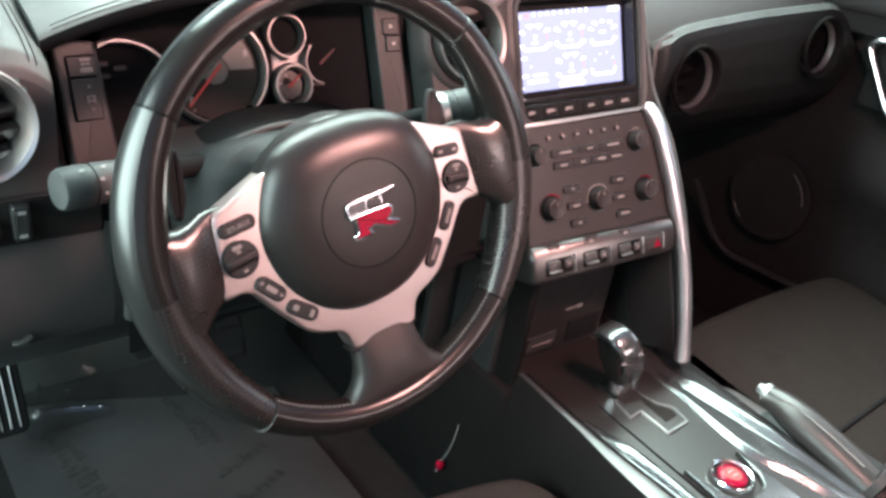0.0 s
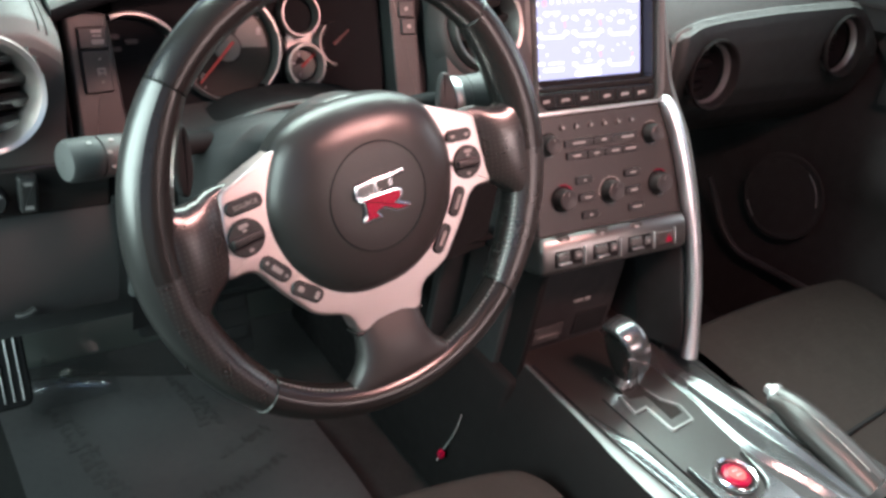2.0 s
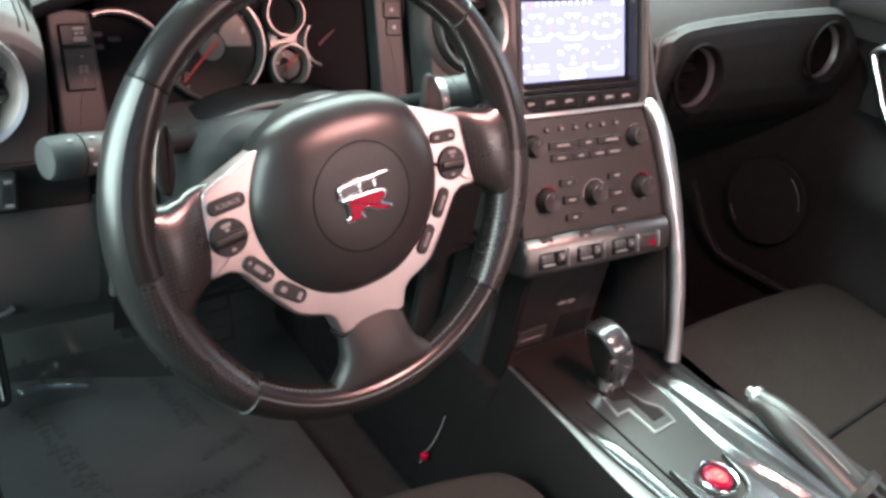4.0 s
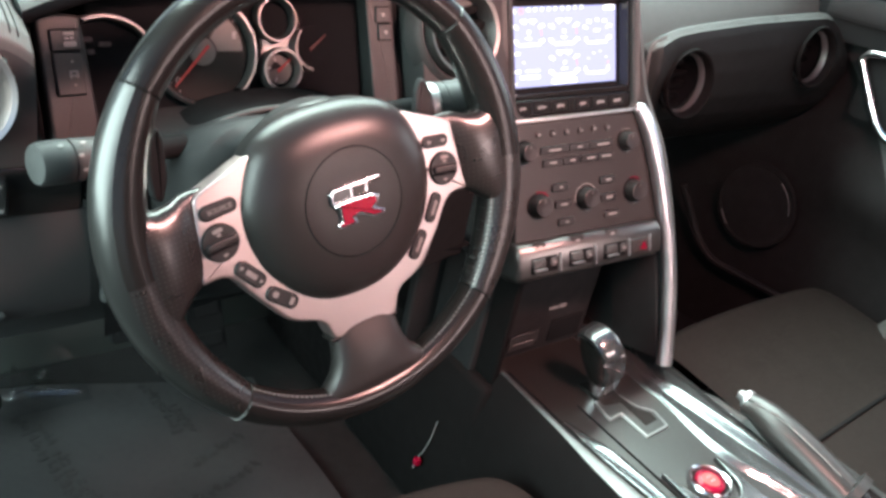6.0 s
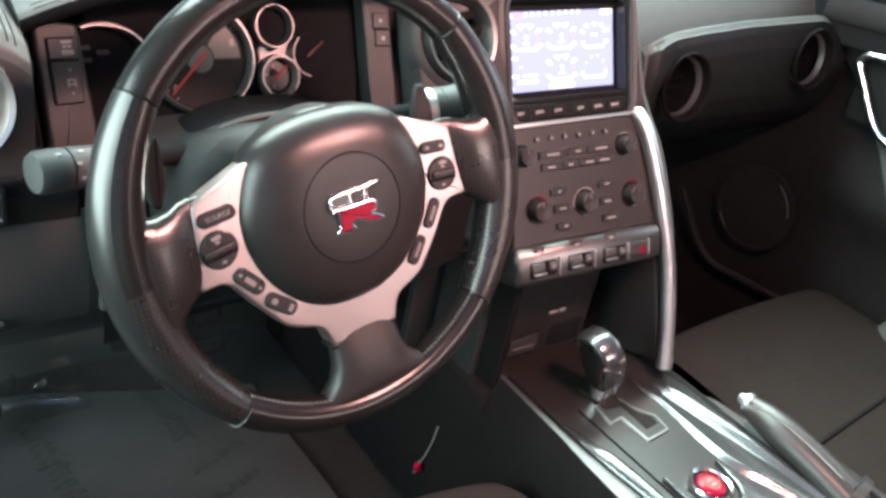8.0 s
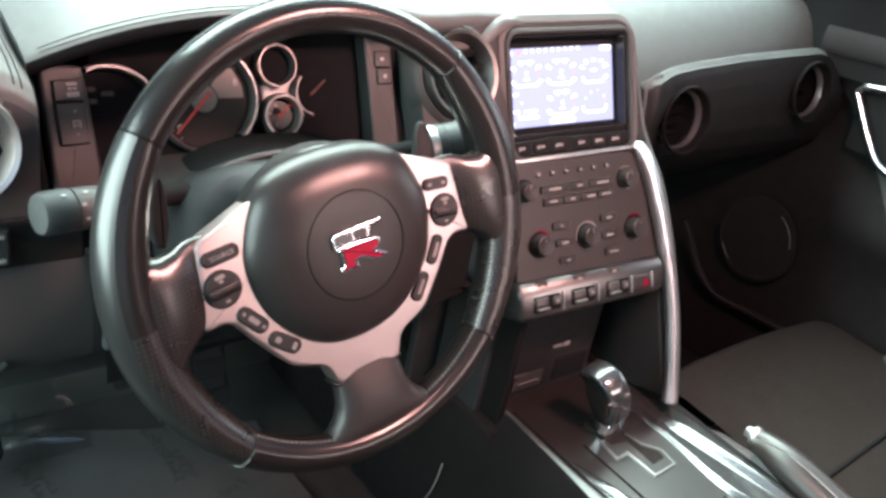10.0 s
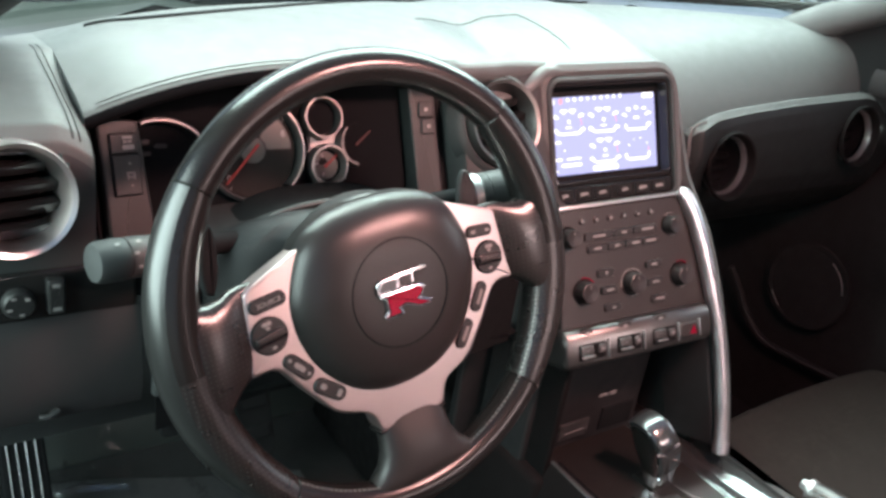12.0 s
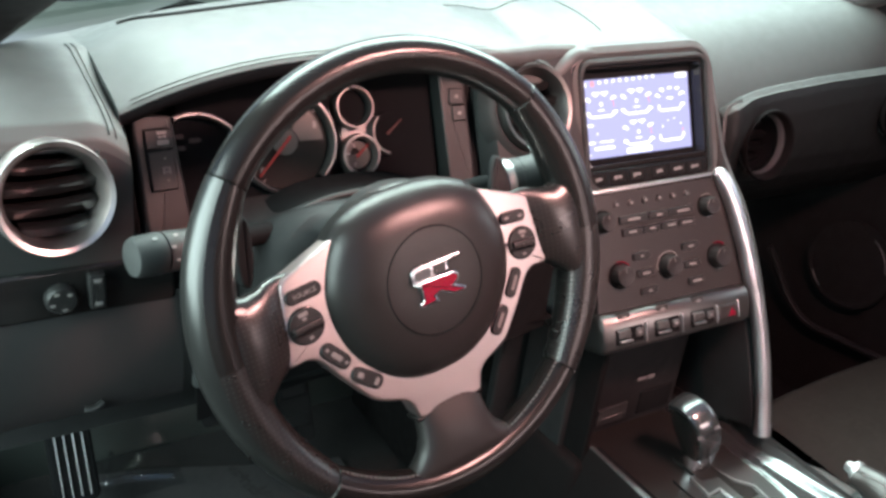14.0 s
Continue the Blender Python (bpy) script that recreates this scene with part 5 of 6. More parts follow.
for cy, hh, prints in ((0.0433, 0.0165, ((0.0085, 0.0026, 0.0045, 0.0050), (0.0030, 0.0022, 0.0025, 0.0015), (0.0030, 0.0022, 0.0065, 0.0015), (0.0100, 0.0040, 0.0047, -0.0030))),
                       (0.0178, 0.0335, ((0.0020, 0.0018, 0.0042, 0.0094), (0.0070, 0.0014, 0.0042, 0.0018), (0.0016, 0.0062, 0.0016, -0.0006), (0.0056, 0.0014, 0.0046, -0.0016), (0.0016, 0.0056, 0.0070, -0.0010), (0.0020, 0.0018, 0.0042, -0.0086)))):
    part("gap", slab(rounded(0.0242, hh + 0.0014, 0.002, 3, 0.0015, cy), 0.003, 0.0043, 0.0002), SHADOW_GAP, sw)
    key = part("key", slab(rounded(0.0230, hh, 0.0018, 3, 0.0015, cy), 0.003, 0.0066, 0.0014), GREY_PLASTIC, sw)
    for pw, ph, px, py in prints:
        part("print", flat_bar(pw, ph, px, cy + py, 0.0067), LETTER, key)
sw = thing("switch_block", "dark grey strip with two small push switches beside the fuel gauge", "switches", frame_of((0.166, 0.180, 0.661), (1, -0.1, 0), C_UP), group="switch blocks")
part("body", slab(soften([(-0.0365, 0.064), (-0.0280, -0.060), (0.0010, -0.060), (-0.0075, 0.060)], 0.003), -0.05, 0.004, 0.002), GREY_PLASTIC, sw)
part("cheek", slab(soften([(-0.0080, 0.062), (0.0005, -0.060), (0.0080, -0.060), (0.0000, 0.062)], 0.001), -0.05, 0.000, 0.001), SHADOW_GAP, sw)
for cx, cy in ((-0.0182, 0.0415), (-0.0155, 0.0250)):
    part("gap", slab(rounded(0.0172, 0.0166, 0.002, 3, cx, cy), 0.003, 0.0043, 0.0002), SHADOW_GAP, sw)
    key = part("key", slab(rounded(0.0160, 0.0154, 0.002, 3, cx, cy), 0.003, 0.0062, 0.0012), GREY_PLASTIC, sw)
    part("print", flat_bar(0.0036, 0.0036, cx, cy, 0.0063), LETTER, key)

# ---- round air vents ----
def air_vent(m, r, mat, slats=4, deep=0.0, collar=True):
    m = m @ Matrix.Translation((0, 0, -deep))
    v = thing("air_vent", "round air vent with a silver ring and black slats", "air vent", m, group="round air vents")
    if deep:
        part("collar", lathe([(r * 1.22, deep - 0.004), (r * 1.18, deep + 0.0012), (r * 1.12, deep + 0.0005), (r * 1.05, deep - 0.006), (r * 1.03, 0.0)], 56), SIDE_BLACK, v)
    elif collar:
        part("collar", lathe([(r * 1.44, -0.020), (r * 1.38, -0.008), (r * 1.30, -0.001), (r * 1.22, 0.0010), (r * 1.16, -0.001), (r * 1.12, -0.005)], 56), TRIM_DARK, v)
    if deep:
        part("ring", lathe([(r * 1.03, -0.004), (r * 1.030, 0.003), (r * 1.012, 0.0035), (r * 0.99, 0.001), (r * 0.975, -0.006)], 56), STEEL, v, "satin silver ring")
    else:
        part("ring", lathe([(r * 1.14, -0.006), (r * 1.15, 0.005), (r * 1.11, 0.010), (r * 1.02, 0.0085), (r * 0.91, -0.001), (r * 0.87, -0.014)], 56), mat, v, "satin silver ring")
    # Bore and recessed slats: the shade of their depth is painted near-black.
    part("bore", lathe([(r * (0.93 if deep else 0.875), -0.010), (r * 0.86, -0.045), (0.0004, -0.05)], 40), VOID, v)
    for i in range(slats):
        y = r * (0.62 - 1.24 * i / (slats - 1))
        half = math.sqrt(max(0.0, (r * 0.91) ** 2 - y * y)) * 0.99
        rings = []
        for x in steps(-half, half, 10):
            bow = 0.010 * (1 - (x / half) ** 2)
            rings.append([(x, y + q * 0.0075 + 0.004 * w - bow * 0.25, (-0.034 if deep else -0.012) + w * 0.010 - bow * 0.2 * abs(q)) for q, w in ((-1, 0.6), (-0.3, 1.0), (0.6, 0.3), (1, -0.9), (0.5, -0.6), (-0.6, 0.1))])
        part("slat", bridge(bmesh.new(), rings, True, (True, True)), VOID if deep else GLOSS_BLACK, v)
    return v


def pod(m, r, outline):
    """A plate with a round hole, facing the seats."""
    hole, border = [], []
    for a in steps(0, 360, 72)[:-1]:
        d = Vector((math.cos(radians(a)), math.sin(radians(a))))
        hole.append((r * d.x, r * d.y))
        far = []
        for p, q in zip(outline, outline[1:] + outline[:1]):
            p, q = Vector(p), Vector(q)
            e = q - p
            den = d.x * e.y - d.y * e.x
            if abs(den) > 1e-9:
                t, w = (p.x * e.y - p.y * e.x) / den, (p.x * d.y - p.y * d.x) / den
                if t > 0 and -1e-6 <= w <= 1 + 1e-6:
                    far.append(t)
        border.append(tuple(d * min(far)))
    rings = [[(x, y, -0.05) for x, y in border], [(x, y, -0.008) for x, y in border], [(x * 0.97, y * 0.97, -0.004) for x, y in border], [(x * 1.06, y * 1.06, -0.004) for x, y in hole], [(x, y, -0.010) for x, y in hole]]
    ob = part("vent_pod", bridge(bmesh.new(), rings, True), TRIM_DARK, dash, "dark panel round the vent")
    ob.matrix_world = m


pod(frame_of((0.2196, 0.156, 0.6967), (1, 0, 0), (0, 0.4, 0.917)), 0.046, soften([(-0.049, 0.034), (-0.030, 0.053), (0.028, 0.056), (0.074, 0.050), (0.074, -0.085), (-0.044, -0.085)], 0.012))
V_UP = Vector((0, math.sin(radians(10)), math.cos(radians(10))))
air_vent(frame_of((-0.2380, 0.1175, 0.6680), (1, 0.16, 0), V_UP), 0.0366, SATIN, slats=4, collar=False)
air_vent(frame_of((0.2196, 0.154, 0.6967), (1, 0, 0), (0, 0.4, 0.917)), 0.0390, VENT_RING)
air_vent(frame_of((0.668, 0.180, 0.611), (1, -0.06, 0), V_UP), 0.0400, STEEL, deep=0.014)
air_vent(frame_of((0.980, 0.182, 0.641), (1, -0.06, 0), V_UP), 0.0400, STEEL, deep=0.014)

# switches under the driver's vent
dial = thing("mirror_switch", "round black mirror switch with pale marks", "switch", frame_of((-0.238, 0.127, 0.581), (1, 0, 0), (0, 0, 1)))
part("cap", lathe([(0.012, -0.002), (0.012, 0.004), (0.010, 0.007), (0.0003, 0.0072)], 28), PLASTIC, dial)
for a in (40, 120, 200, 280):
    part("print", flat_bar(0.004, 0.002, 0.0075 * math.cos(radians(a)), 0.0075 * math.sin(radians(a)), 0.0070), GREY_MARK, dial)
rk = thing("boot_switch", "narrow black rocker switch with pale marks", "switch", frame_of((-0.212, 0.127, 0.584), (1, 0, 0), (0, 0, 1)))
part("cap", slab(rounded(0.013, 0.030, 0.002, 3), -0.002, 0.006, 0.002), PLASTIC, rk)
for y in (0.010, -0.010):
    part("print", flat_bar(0.006, 0.003, 0, y, 0.0062), GREY_MARK, rk)

# ---- centre console ----
CZ = 0.300
console = thing("centre_console", "centre console with grey metallic trim and a dark shifter panel", "centre console")


def edge_out(y):
    """Plan of the console's upper left edge."""
    return float(np.interp(y, (-0.75, -0.142, -0.0965, -0.050, 0.064), (0.3010, 0.3066, 0.3086, 0.3130, 0.3176)))


def edge_in(y):
    """Inner border of the left edge strip, which widens towards the seats."""
    return float(np.interp(y, (-0.75, -0.30, -0.1526, -0.1036, -0.0535, 0.064), (0.338, 0.335, 0.3285, 0.3240, 0.3212, 0.3222)))


def rail_edge(y):
    """Inner border of the left rail."""
    return float(np.interp(y, (-0.75, -0.142, -0.100, -0.061, -0.030), (0.3590, 0.3575, 0.3550, 0.3420, 0.3340)))


def console_ring(y):
    x = edge_out(y)
    return [(x - 0.034, y, 0.0), (x - 0.032, y, 0.10), (x - 0.029, y, 0.16), (x - 0.025, y, 0.205), (x - 0.0195, y, 0.24), (x - 0.013, y, 0.267), (x - 0.0065, y, CZ - 0.016), (x - 0.002, y, CZ - 0.006), (x + 0.0005, y, CZ - 0.002)]


# Left flank darker than the right: shade painted into its black.
part("flank", bridge(bmesh.new(), [console_ring(y) for y in steps(-0.75, 0.066, 24)], False), SIDE_BLACK, console, "black plastic flank, shade put into its colour")


def edge_strip(u, v):
    x0 = edge_out(v)
    return (x0 + (edge_in(v) - x0) * u, v, CZ - 0.002 + 0.0012 * math.sin(math.pi * u) ** 0.5 + 0.0012 * u)


part("edge_strip", sheet(edge_strip, steps(0, 1, 8), steps(-0.75, 0.066, 50)), EDGE_METAL, console, "grey metallic edge strip")


def left_rail(u, v):
    # rounded rail between the edge strip and the shifter panel
    x0 = edge_in(v) + 0.008
    lift = 1 - ease((v + 0.095) / 0.05)
    return (x0 + (rail_edge(v) - x0) * u, v, CZ - 0.0062 + 0.0085 * math.sin(math.pi * min(1.0, u * 0.96)) ** 0.7 * lift)


part("rail_gap", sheet(lambda u, v: (edge_in(v) - 0.001 + 0.011 * u, v, CZ - 0.0048), steps(0, 1, 2), steps(-0.75, 0.064, 30)), SHADOW_GAP, console)
part("rail", sheet(left_rail, steps(0, 1, 20), steps(-0.75, -0.035, 60)), LACQUER, console, "grey metallic rail")
part("rail_gap", sheet(lambda u, v: (rail_edge(v) + 0.0025 * u, v, CZ - 0.0055), steps(0, 1, 2), steps(-0.75, -0.035, 30)), SHADOW_GAP, console)


def rail_in(y):
    return float(np.interp(y, (-0.45, -0.25, -0.213, -0.190, -0.167, -0.140, -0.113, -0.085, -0.055, 0.0, 0.12), (0.500, 0.495, 0.486, 0.4755, 0.4710, 0.4715, 0.4745, 0.4785, 0.482, 0.479, 0.481)))


def rail_out(y):
    return 0.562 + 0.06 * min(0.0, max(-0.2, y)) - 0.024 * ease(y / 0.11)


def deck(u, v):
    return (0.320 + (rail_in(v) + 0.004 - 0.320) * u, v, CZ - 0.0065 - 0.012 * ease(v / 0.1))


part("shifter_panel", sheet(deck, steps(0, 1, 10), steps(-0.75, 0.12, 60)), DECK, console, "graphite shifter panel")
part("panel_edge", sweep([(0.3715, y, CZ - 0.006) for y in steps(-0.75, -0.02, 20)], 0.0022, 0.003, 8), SHADOW_GAP, console)


def right_rail(u, v):
    # a bevel along the shifter panel, a shelf and a second, spreading ridge
    x0, x1 = rail_in(v), rail_out(v)
    x = x0 + (x1 - x0) * u
    grow = ease((0.005 - v) / 0.07)
    ridge = 0.4985 + 0.11 * max(0.0, min(0.20, -0.035 - v))
    wide = 0.006 + 0.05 * max(0.0, min(0.14, -0.06 - v))
    first = 0.55 * wide * ease((x - x0) / wide)
    second = 0.0065 * ease((x - ridge) / 0.015)
    fall = 0.0110 * ease((x - x1 + 0.026) / 0.026)
    return (x, v, CZ - 0.007 + (first + second) * (0.15 + 0.85 * grow) - fall * (0.4 + 0.6 * grow) - 0.012 * ease(v / 0.1))


part("rail", sheet(right_rail, steps(0, 1, 64), steps(-0.75, 0.12, 80)), LACQUER, console, "grey metallic rail")
part("flank", bridge(bmesh.new(), [[(rail_out(y), y, CZ - 0.0125 - 0.012 * ease(y / 0.1)), (rail_out(y) + 0.004, y, CZ - 0.022), (rail_out(y) + 0.006, y, CZ - 0.05), (0.562, y, 0.0)] for y in steps(-0.75, 0.13, 30)], False), FLANK, console)
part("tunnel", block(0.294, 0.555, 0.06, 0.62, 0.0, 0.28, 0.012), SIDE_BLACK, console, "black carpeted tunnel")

END = [(0.4195 + 0.0335 * math.cos(radians(a)), -0.186 + 0.0300 * math.sin(radians(a))) for a in steps(180, 360, 24)]
part("end_trim", slab([(0.376, -0.150), (0.380, -0.168)] + END + [(0.459, -0.160), (0.470, -0.45), (0.364, -0.45)], CZ - 0.012, CZ + 0.001, 0.002), LACQUER, console, "grey metallic end trim")
# shift gate
gate = thing("shift_gate", "bright stepped metal shift gate", "shift gate", Matrix.Translation((0.0, 0.0, CZ - 0.005)))
gate_line = [(0.394, -0.024), (0.389, -0.058), (0.411, -0.056), (0.411, -0.099), (0.453, -0.096), (0.458, -0.069), (0.443, -0.051), (0.436, -0.026)]
part("plate", slab(soften(gate_line, 0.002, 2), -0.005, 0.0012, 0.001), GATE_METAL, gate)
part("inlay", slab(inset(gate_line[::-1] if area2(gate_line) < 0 else gate_line, 0.0030), -0.004, 0.0016, 0.0003), DECK, gate, "graphite inlay")
part("slot", slab([(0.400, 0.008), (0.402, -0.036), (0.426, -0.040), (0.424, -0.084), (0.447, -0.082), (0.449, -0.070), (0.436, -0.054), (0.431, 0.008)], -0.003, 0.0021, 0.0003), DIAL, gate, "dark slot")

lever = thing("gear_lever", "chrome-capped black gear lever", "gear lever", Matrix.Translation((0.416, -0.012, CZ + 0.002)) @ Matrix.Rotation(radians(-20), 4, "Y") @ Matrix.Diagonal((0.92, 0.86, 1.0, 1)))


def lever_ring(z, w, d, cx=0.0, cy=0.0, p=0.75):
    pts = []
    for j in range(28):
        a = 2 * math.pi * j / 28
        ca, sa = math.cos(a), math.sin(a)
        pts.append((cx + w / 2 * math.copysign(abs(ca) ** p, ca), cy + d / 2 * math.copysign(abs(sa) ** p, sa), z))
    return pts


part("collar", bridge(bmesh.new(), [lever_ring(-0.004, 0.034, 0.036), lever_ring(0.010, 0.030, 0.032), lever_ring(0.020, 0.025, 0.027, 0, 0.002)], True, (True, True)), CHROME, lever, "chrome collar")
part("grip", bridge(bmesh.new(), [lever_ring(0.016, 0.026, 0.034, 0, 0.001), lever_ring(0.030, 0.031, 0.042, 0, 0.003), lever_ring(0.050, 0.036, 0.050, 0, 0.006), lever_ring(0.070, 0.038, 0.054, 0, 0.008), lever_ring(0.084, 0.034, 0.050, 0, 0.008)], True, (True, True)), LEATHER, lever, "black leather grip")
cap_pts = [Vector((0.0, -0.024 + 0.0, 0.036)), Vector((0.0, -0.026, 0.058)), Vector((0.0, -0.020, 0.078)), Vector((0.0, -0.004, 0.089)), Vector((0.0, 0.016, 0.090)), Vector((0.0, 0.030, 0.084))]
part("cap", sweep(smooth_path(cap_pts, 6), 0.034, 0.012, 16, up=(0, 0.3, 1), power=0.7), LACQUER, lever, "chrome cap")
part("heel", sweep(smooth_path([(0.0, -0.016, 0.004), (0.0, -0.021, 0.02), (0.0, -0.0245, 0.040)], 5), 0.022, 0.010, 14, up=(0, -1, 0.2), power=0.7), CHROME, lever)

start = thing("start_button", "round lit red start button in a silver bezel", "button", Matrix.Translation((0.4195, -0.1830, CZ - 0.004)) @ Matrix.Scale(0.90, 4))
part("bezel", lathe([(0.0285, -0.002), (0.0280, 0.005), (0.0262, 0.0075), (0.0235, 0.006), (0.0215, 0.0)], 44), SILVER, start, "silver bezel")
part("well", lathe([(0.0220, -0.001), (0.0218, 0.003), (0.0190, 0.0035)], 40), SHADOW_GAP, start)
part("lens", lathe([(0.0188, 0.0), (0.0186, 0.0055), (0.0160, 0.0075), (0.0100, 0.0078)], 40), RED, start, "dark red lens")
part("glow", lathe([(0.0118, 0.0070), (0.0112, 0.0082), (0.0080, 0.0085), (0.0003, 0.0085)], 36), RED_LENS, start, "lit red middle")
for y in (0.004, -0.003):
    part("print", flat_bar(0.010, 0.0022, 0, y, 0.0085), LETTER, start)

brake = thing("handbrake", "handbrake lever with a black leather grip and silver top", "handbrake", Matrix.Translation((0, 0, 0)))
hb = [(0.562, -0.124, 0.322), (0.562, -0.150, 0.324), (0.560, -0.19, 0.321), (0.560, -0.23, 0.315), (0.560, -0.272, 0.306)]
part("lever", sweep(smooth_path(hb, 6), 0.034, 0.032, 20, taper=lambda t: 0.66 + 0.34 * ease(t * 2.0)), LEVER_GREY, brake, "dark grey lever")
part("grip", sweep(smooth_path([(x - 0.0100, y - 0.004, z - 0.0040) for x, y, z in hb], 6), 0.037, 0.035, 20, taper=lambda t: 0.55 + 0.45 * ease(t * 2.4)), SPOKE, brake, "black leather grip panel")
part("seam_thread", sweep(smooth_path([(0.5510, -0.1360, 0.3300), (0.5490, -0.152, 0.3350), (0.5480, -0.182, 0.3365), (0.5480, -0.224, 0.3315), (0.5480, -0.262, 0.3240)], 6), 0.0012, 0.0012, 6), LETTER, brake, "pale seam thread")
tip_way = (Vector(hb[0]) - Vector(hb[1])).normalized()
tip_pose = Matrix.Translation(Vector(hb[0]) - tip_way * 0.004) @ Vector((0, 0, 1)).rotation_difference(tip_way).to_matrix().to_4x4()
tip = part("tip", lathe([(0.0112, 0.0), (0.0122, 0.003), (0.0118, 0.007), (0.0085, 0.009)], 28, (True, True)), STEEL, brake, "chrome end ring", m=tip_pose)
part("release_button", lathe([(0.0068, 0.006), (0.0068, 0.014), (0.0055, 0.017), (0.0003, 0.0175)], 22), STEEL, tip, "chrome button")
part("flange", sweep([(0.560, -0.270, 0.302), (0.562, -0.280, 0.299)], 0.056, 0.058, 18, power=0.7), LEVER_GREY, brake, "grey end flange")
part("gaiter", sweep([(0.561, -0.27, 0.296), (0.572, -0.34, 0.28), (0.585, -0.44, 0.26)], 0.062, 0.05, 14), LEATHER, brake)
part("base", block(0.556, 0.64, -0.60, -0.12, 0.10, 0.285, 0.012), TRIM_DARK, brake)


# ---- seats ----
def seat(x, y_front, reach, bow, lift, group="front seats"):
    s = thing("car_seat", "charcoal cloth bucket seat with grey leather bolsters", "seat", Matrix.Translation((x, y_front, 0)), group=group)

    half, corner = 0.234, 0.036

    def front(x):
        # bowed front edge with rounded corners
        over = max(0.0, abs(x) - half + corner)
        return -bow * x * x - (corner - math.sqrt(max(0.0, corner ** 2 - over ** 2)))

    def cushion(u, v):
        # u across, v from front to back
        x = half * math.sin(math.pi * (u - 0.5))
        edge = abs(x / half) ** 8
        nose = 1 - (1 - min(1.0, v / 0.05)) ** 2.4
        return (x, front(x) * (1 - v) - 0.50 * v, lift + 0.212 + 0.038 * nose - 0.022 * v - 0.010 * edge)

    part("cushion", sheet(cushion, steps(0, 1, 40), [q ** 1.8 for q in steps(0, 1, 40)]), FABRIC, s)
    part("cushion_front", sheet(lambda u, v: (half * math.sin(math.pi * (u - 0.5)), front(half * math.sin(math.pi * (u - 0.5))) - 0.04 * v, lift + 0.212 - 0.010 * abs(2 * u - 1) ** 8 - 0.17 * v), steps(0, 1, 40), steps(0, 1, 6)), FABRIC, s)
    part("seam", sweep([(q, -0.265 + 0.05 * q, lift + 0.2398) for q in steps(-0.19, 0.19, 16)], 0.006, 0.004, 8), SHADOW_GAP, s)
    for side in (-1, 1):
        pts = [(0.268 * side, -0.09, 0.180), (0.272 * side, -0.16, 0.195), (0.272 * side, -0.28, 0.200), (0.272 * side, -0.50, 0.20)] if side < 0 else [(0.250, -reach, 0.190), (0.222, -reach - 0.075, 0.235), (0.212, -reach - 0.195, 0.262), (0.212, -0.54, 0.265)]
        part("bolster", sweep(smooth_path(pts, 8), 0.095, 0.12, 18, taper=lambda t: 0.40 + 0.60 * ease(t * 3)), SEAT_LEATHER, s, "grey leather bolster")
    back = [(0, -0.48, 0.22), (0, -0.56, 0.42), (0, -0.64, 0.66), (0, -0.69, 0.85)]
    part("backrest", sweep(smooth_path(back, 8), 0.46, 0.11, 24, up=(0, 1, 0.3), power=0.55, taper=lambda t: 1.0 - 0.25 * t), FABRIC, s)
    part("headrest", sweep(smooth_path([(0, -0.70, 0.85), (0, -0.72, 0.93), (0, -0.74, 1.0)], 5), 0.24, 0.10, 20, up=(0, 1, 0.3), power=0.6), SEAT_LEATHER, s)
    part("base", block(-0.21, 0.21, -0.46, -0.08, 0.0, 0.18, 0.02), PLASTIC, s)
    return s


seat(0.034, 0.010, 0.18, 0.58, 0.0)
seat(0.880, 0.097, 0.135, 0.22, 0.006)

# ---- footwell ----
def mat_point(x, y):
    return (x, y, 0.010 + 0.004 * math.sin(23 * x) * math.sin(17 * y + 1.0))


mat_film = part("floor_mat", sheet(lambda u, v: mat_point(u, -0.05 + (0.62 - 0.33 * (u + 0.07)) * v), steps(-0.20, 0.205, 46), steps(0, 1, 50)), MAT_FILM)
tagged(mat_film, "dark floor mat under a printed protective film", "floor mat")
bm = bmesh.new()
rng = random.Random(4)
rows = (((-0.1416, 0.530), (-0.1306, 0.4735), (-0.1191, 0.402), (-0.1010, 0.310), (-0.083, 0.21)), ((-0.118, 0.500), (-0.1054, 0.4254), (-0.089, 0.340), (-0.068, 0.23)),
        ((0.0407, 0.535), (0.0494, 0.4743), (0.0483, 0.400)), ((0.0620, 0.470), (0.0680, 0.430), (0.0700, 0.395)),
        ((0.1406, 0.3657), (0.0861, 0.3445), (0.0458, 0.3344)), ((0.140, 0.305), (0.0645, 0.2806), (0.0004, 0.277)))
for row in rows:
    way = smooth_path([(x, y, 0) for x, y in row], 24)
    since = 0.0
    for a, b in zip(way, way[1:]):
        since += (b - a).length
        if since < 0.0105 * rng.choice((1, 1, 1, 2)):
            continue
        since = 0.0
        spin = math.atan2(b.y - a.y, b.x - a.x)
        # each character is a few smudged strokes
        for stroke in range(rng.choice((2, 3, 3))):
            ox, oy = rng.uniform(-0.003, 0.003), rng.uniform(-0.005, 0.005)
            x, y = a.x + ox * math.cos(spin) - oy * math.sin(spin), a.y + ox * math.sin(spin) + oy * math.cos(spin)
            wide = rng.choice((True, False))
            bmesh.ops.create_cube(bm, size=1.0, matrix=Matrix.Translation((x, y, mat_point(x, y)[2] + 0.0008)) @ Matrix.Rotation(spin + rng.uniform(-0.3, 0.3), 4, "Z") @ Matrix.Diagonal((0.009 if wide else 0.0040, 0.0042 if wide else 0.013, 0.0006 + 0.0001 * stroke, 1)))
pr = part("print", bm, FILM_PRINT, mat_film, "rows of faded black print", smooth=False)
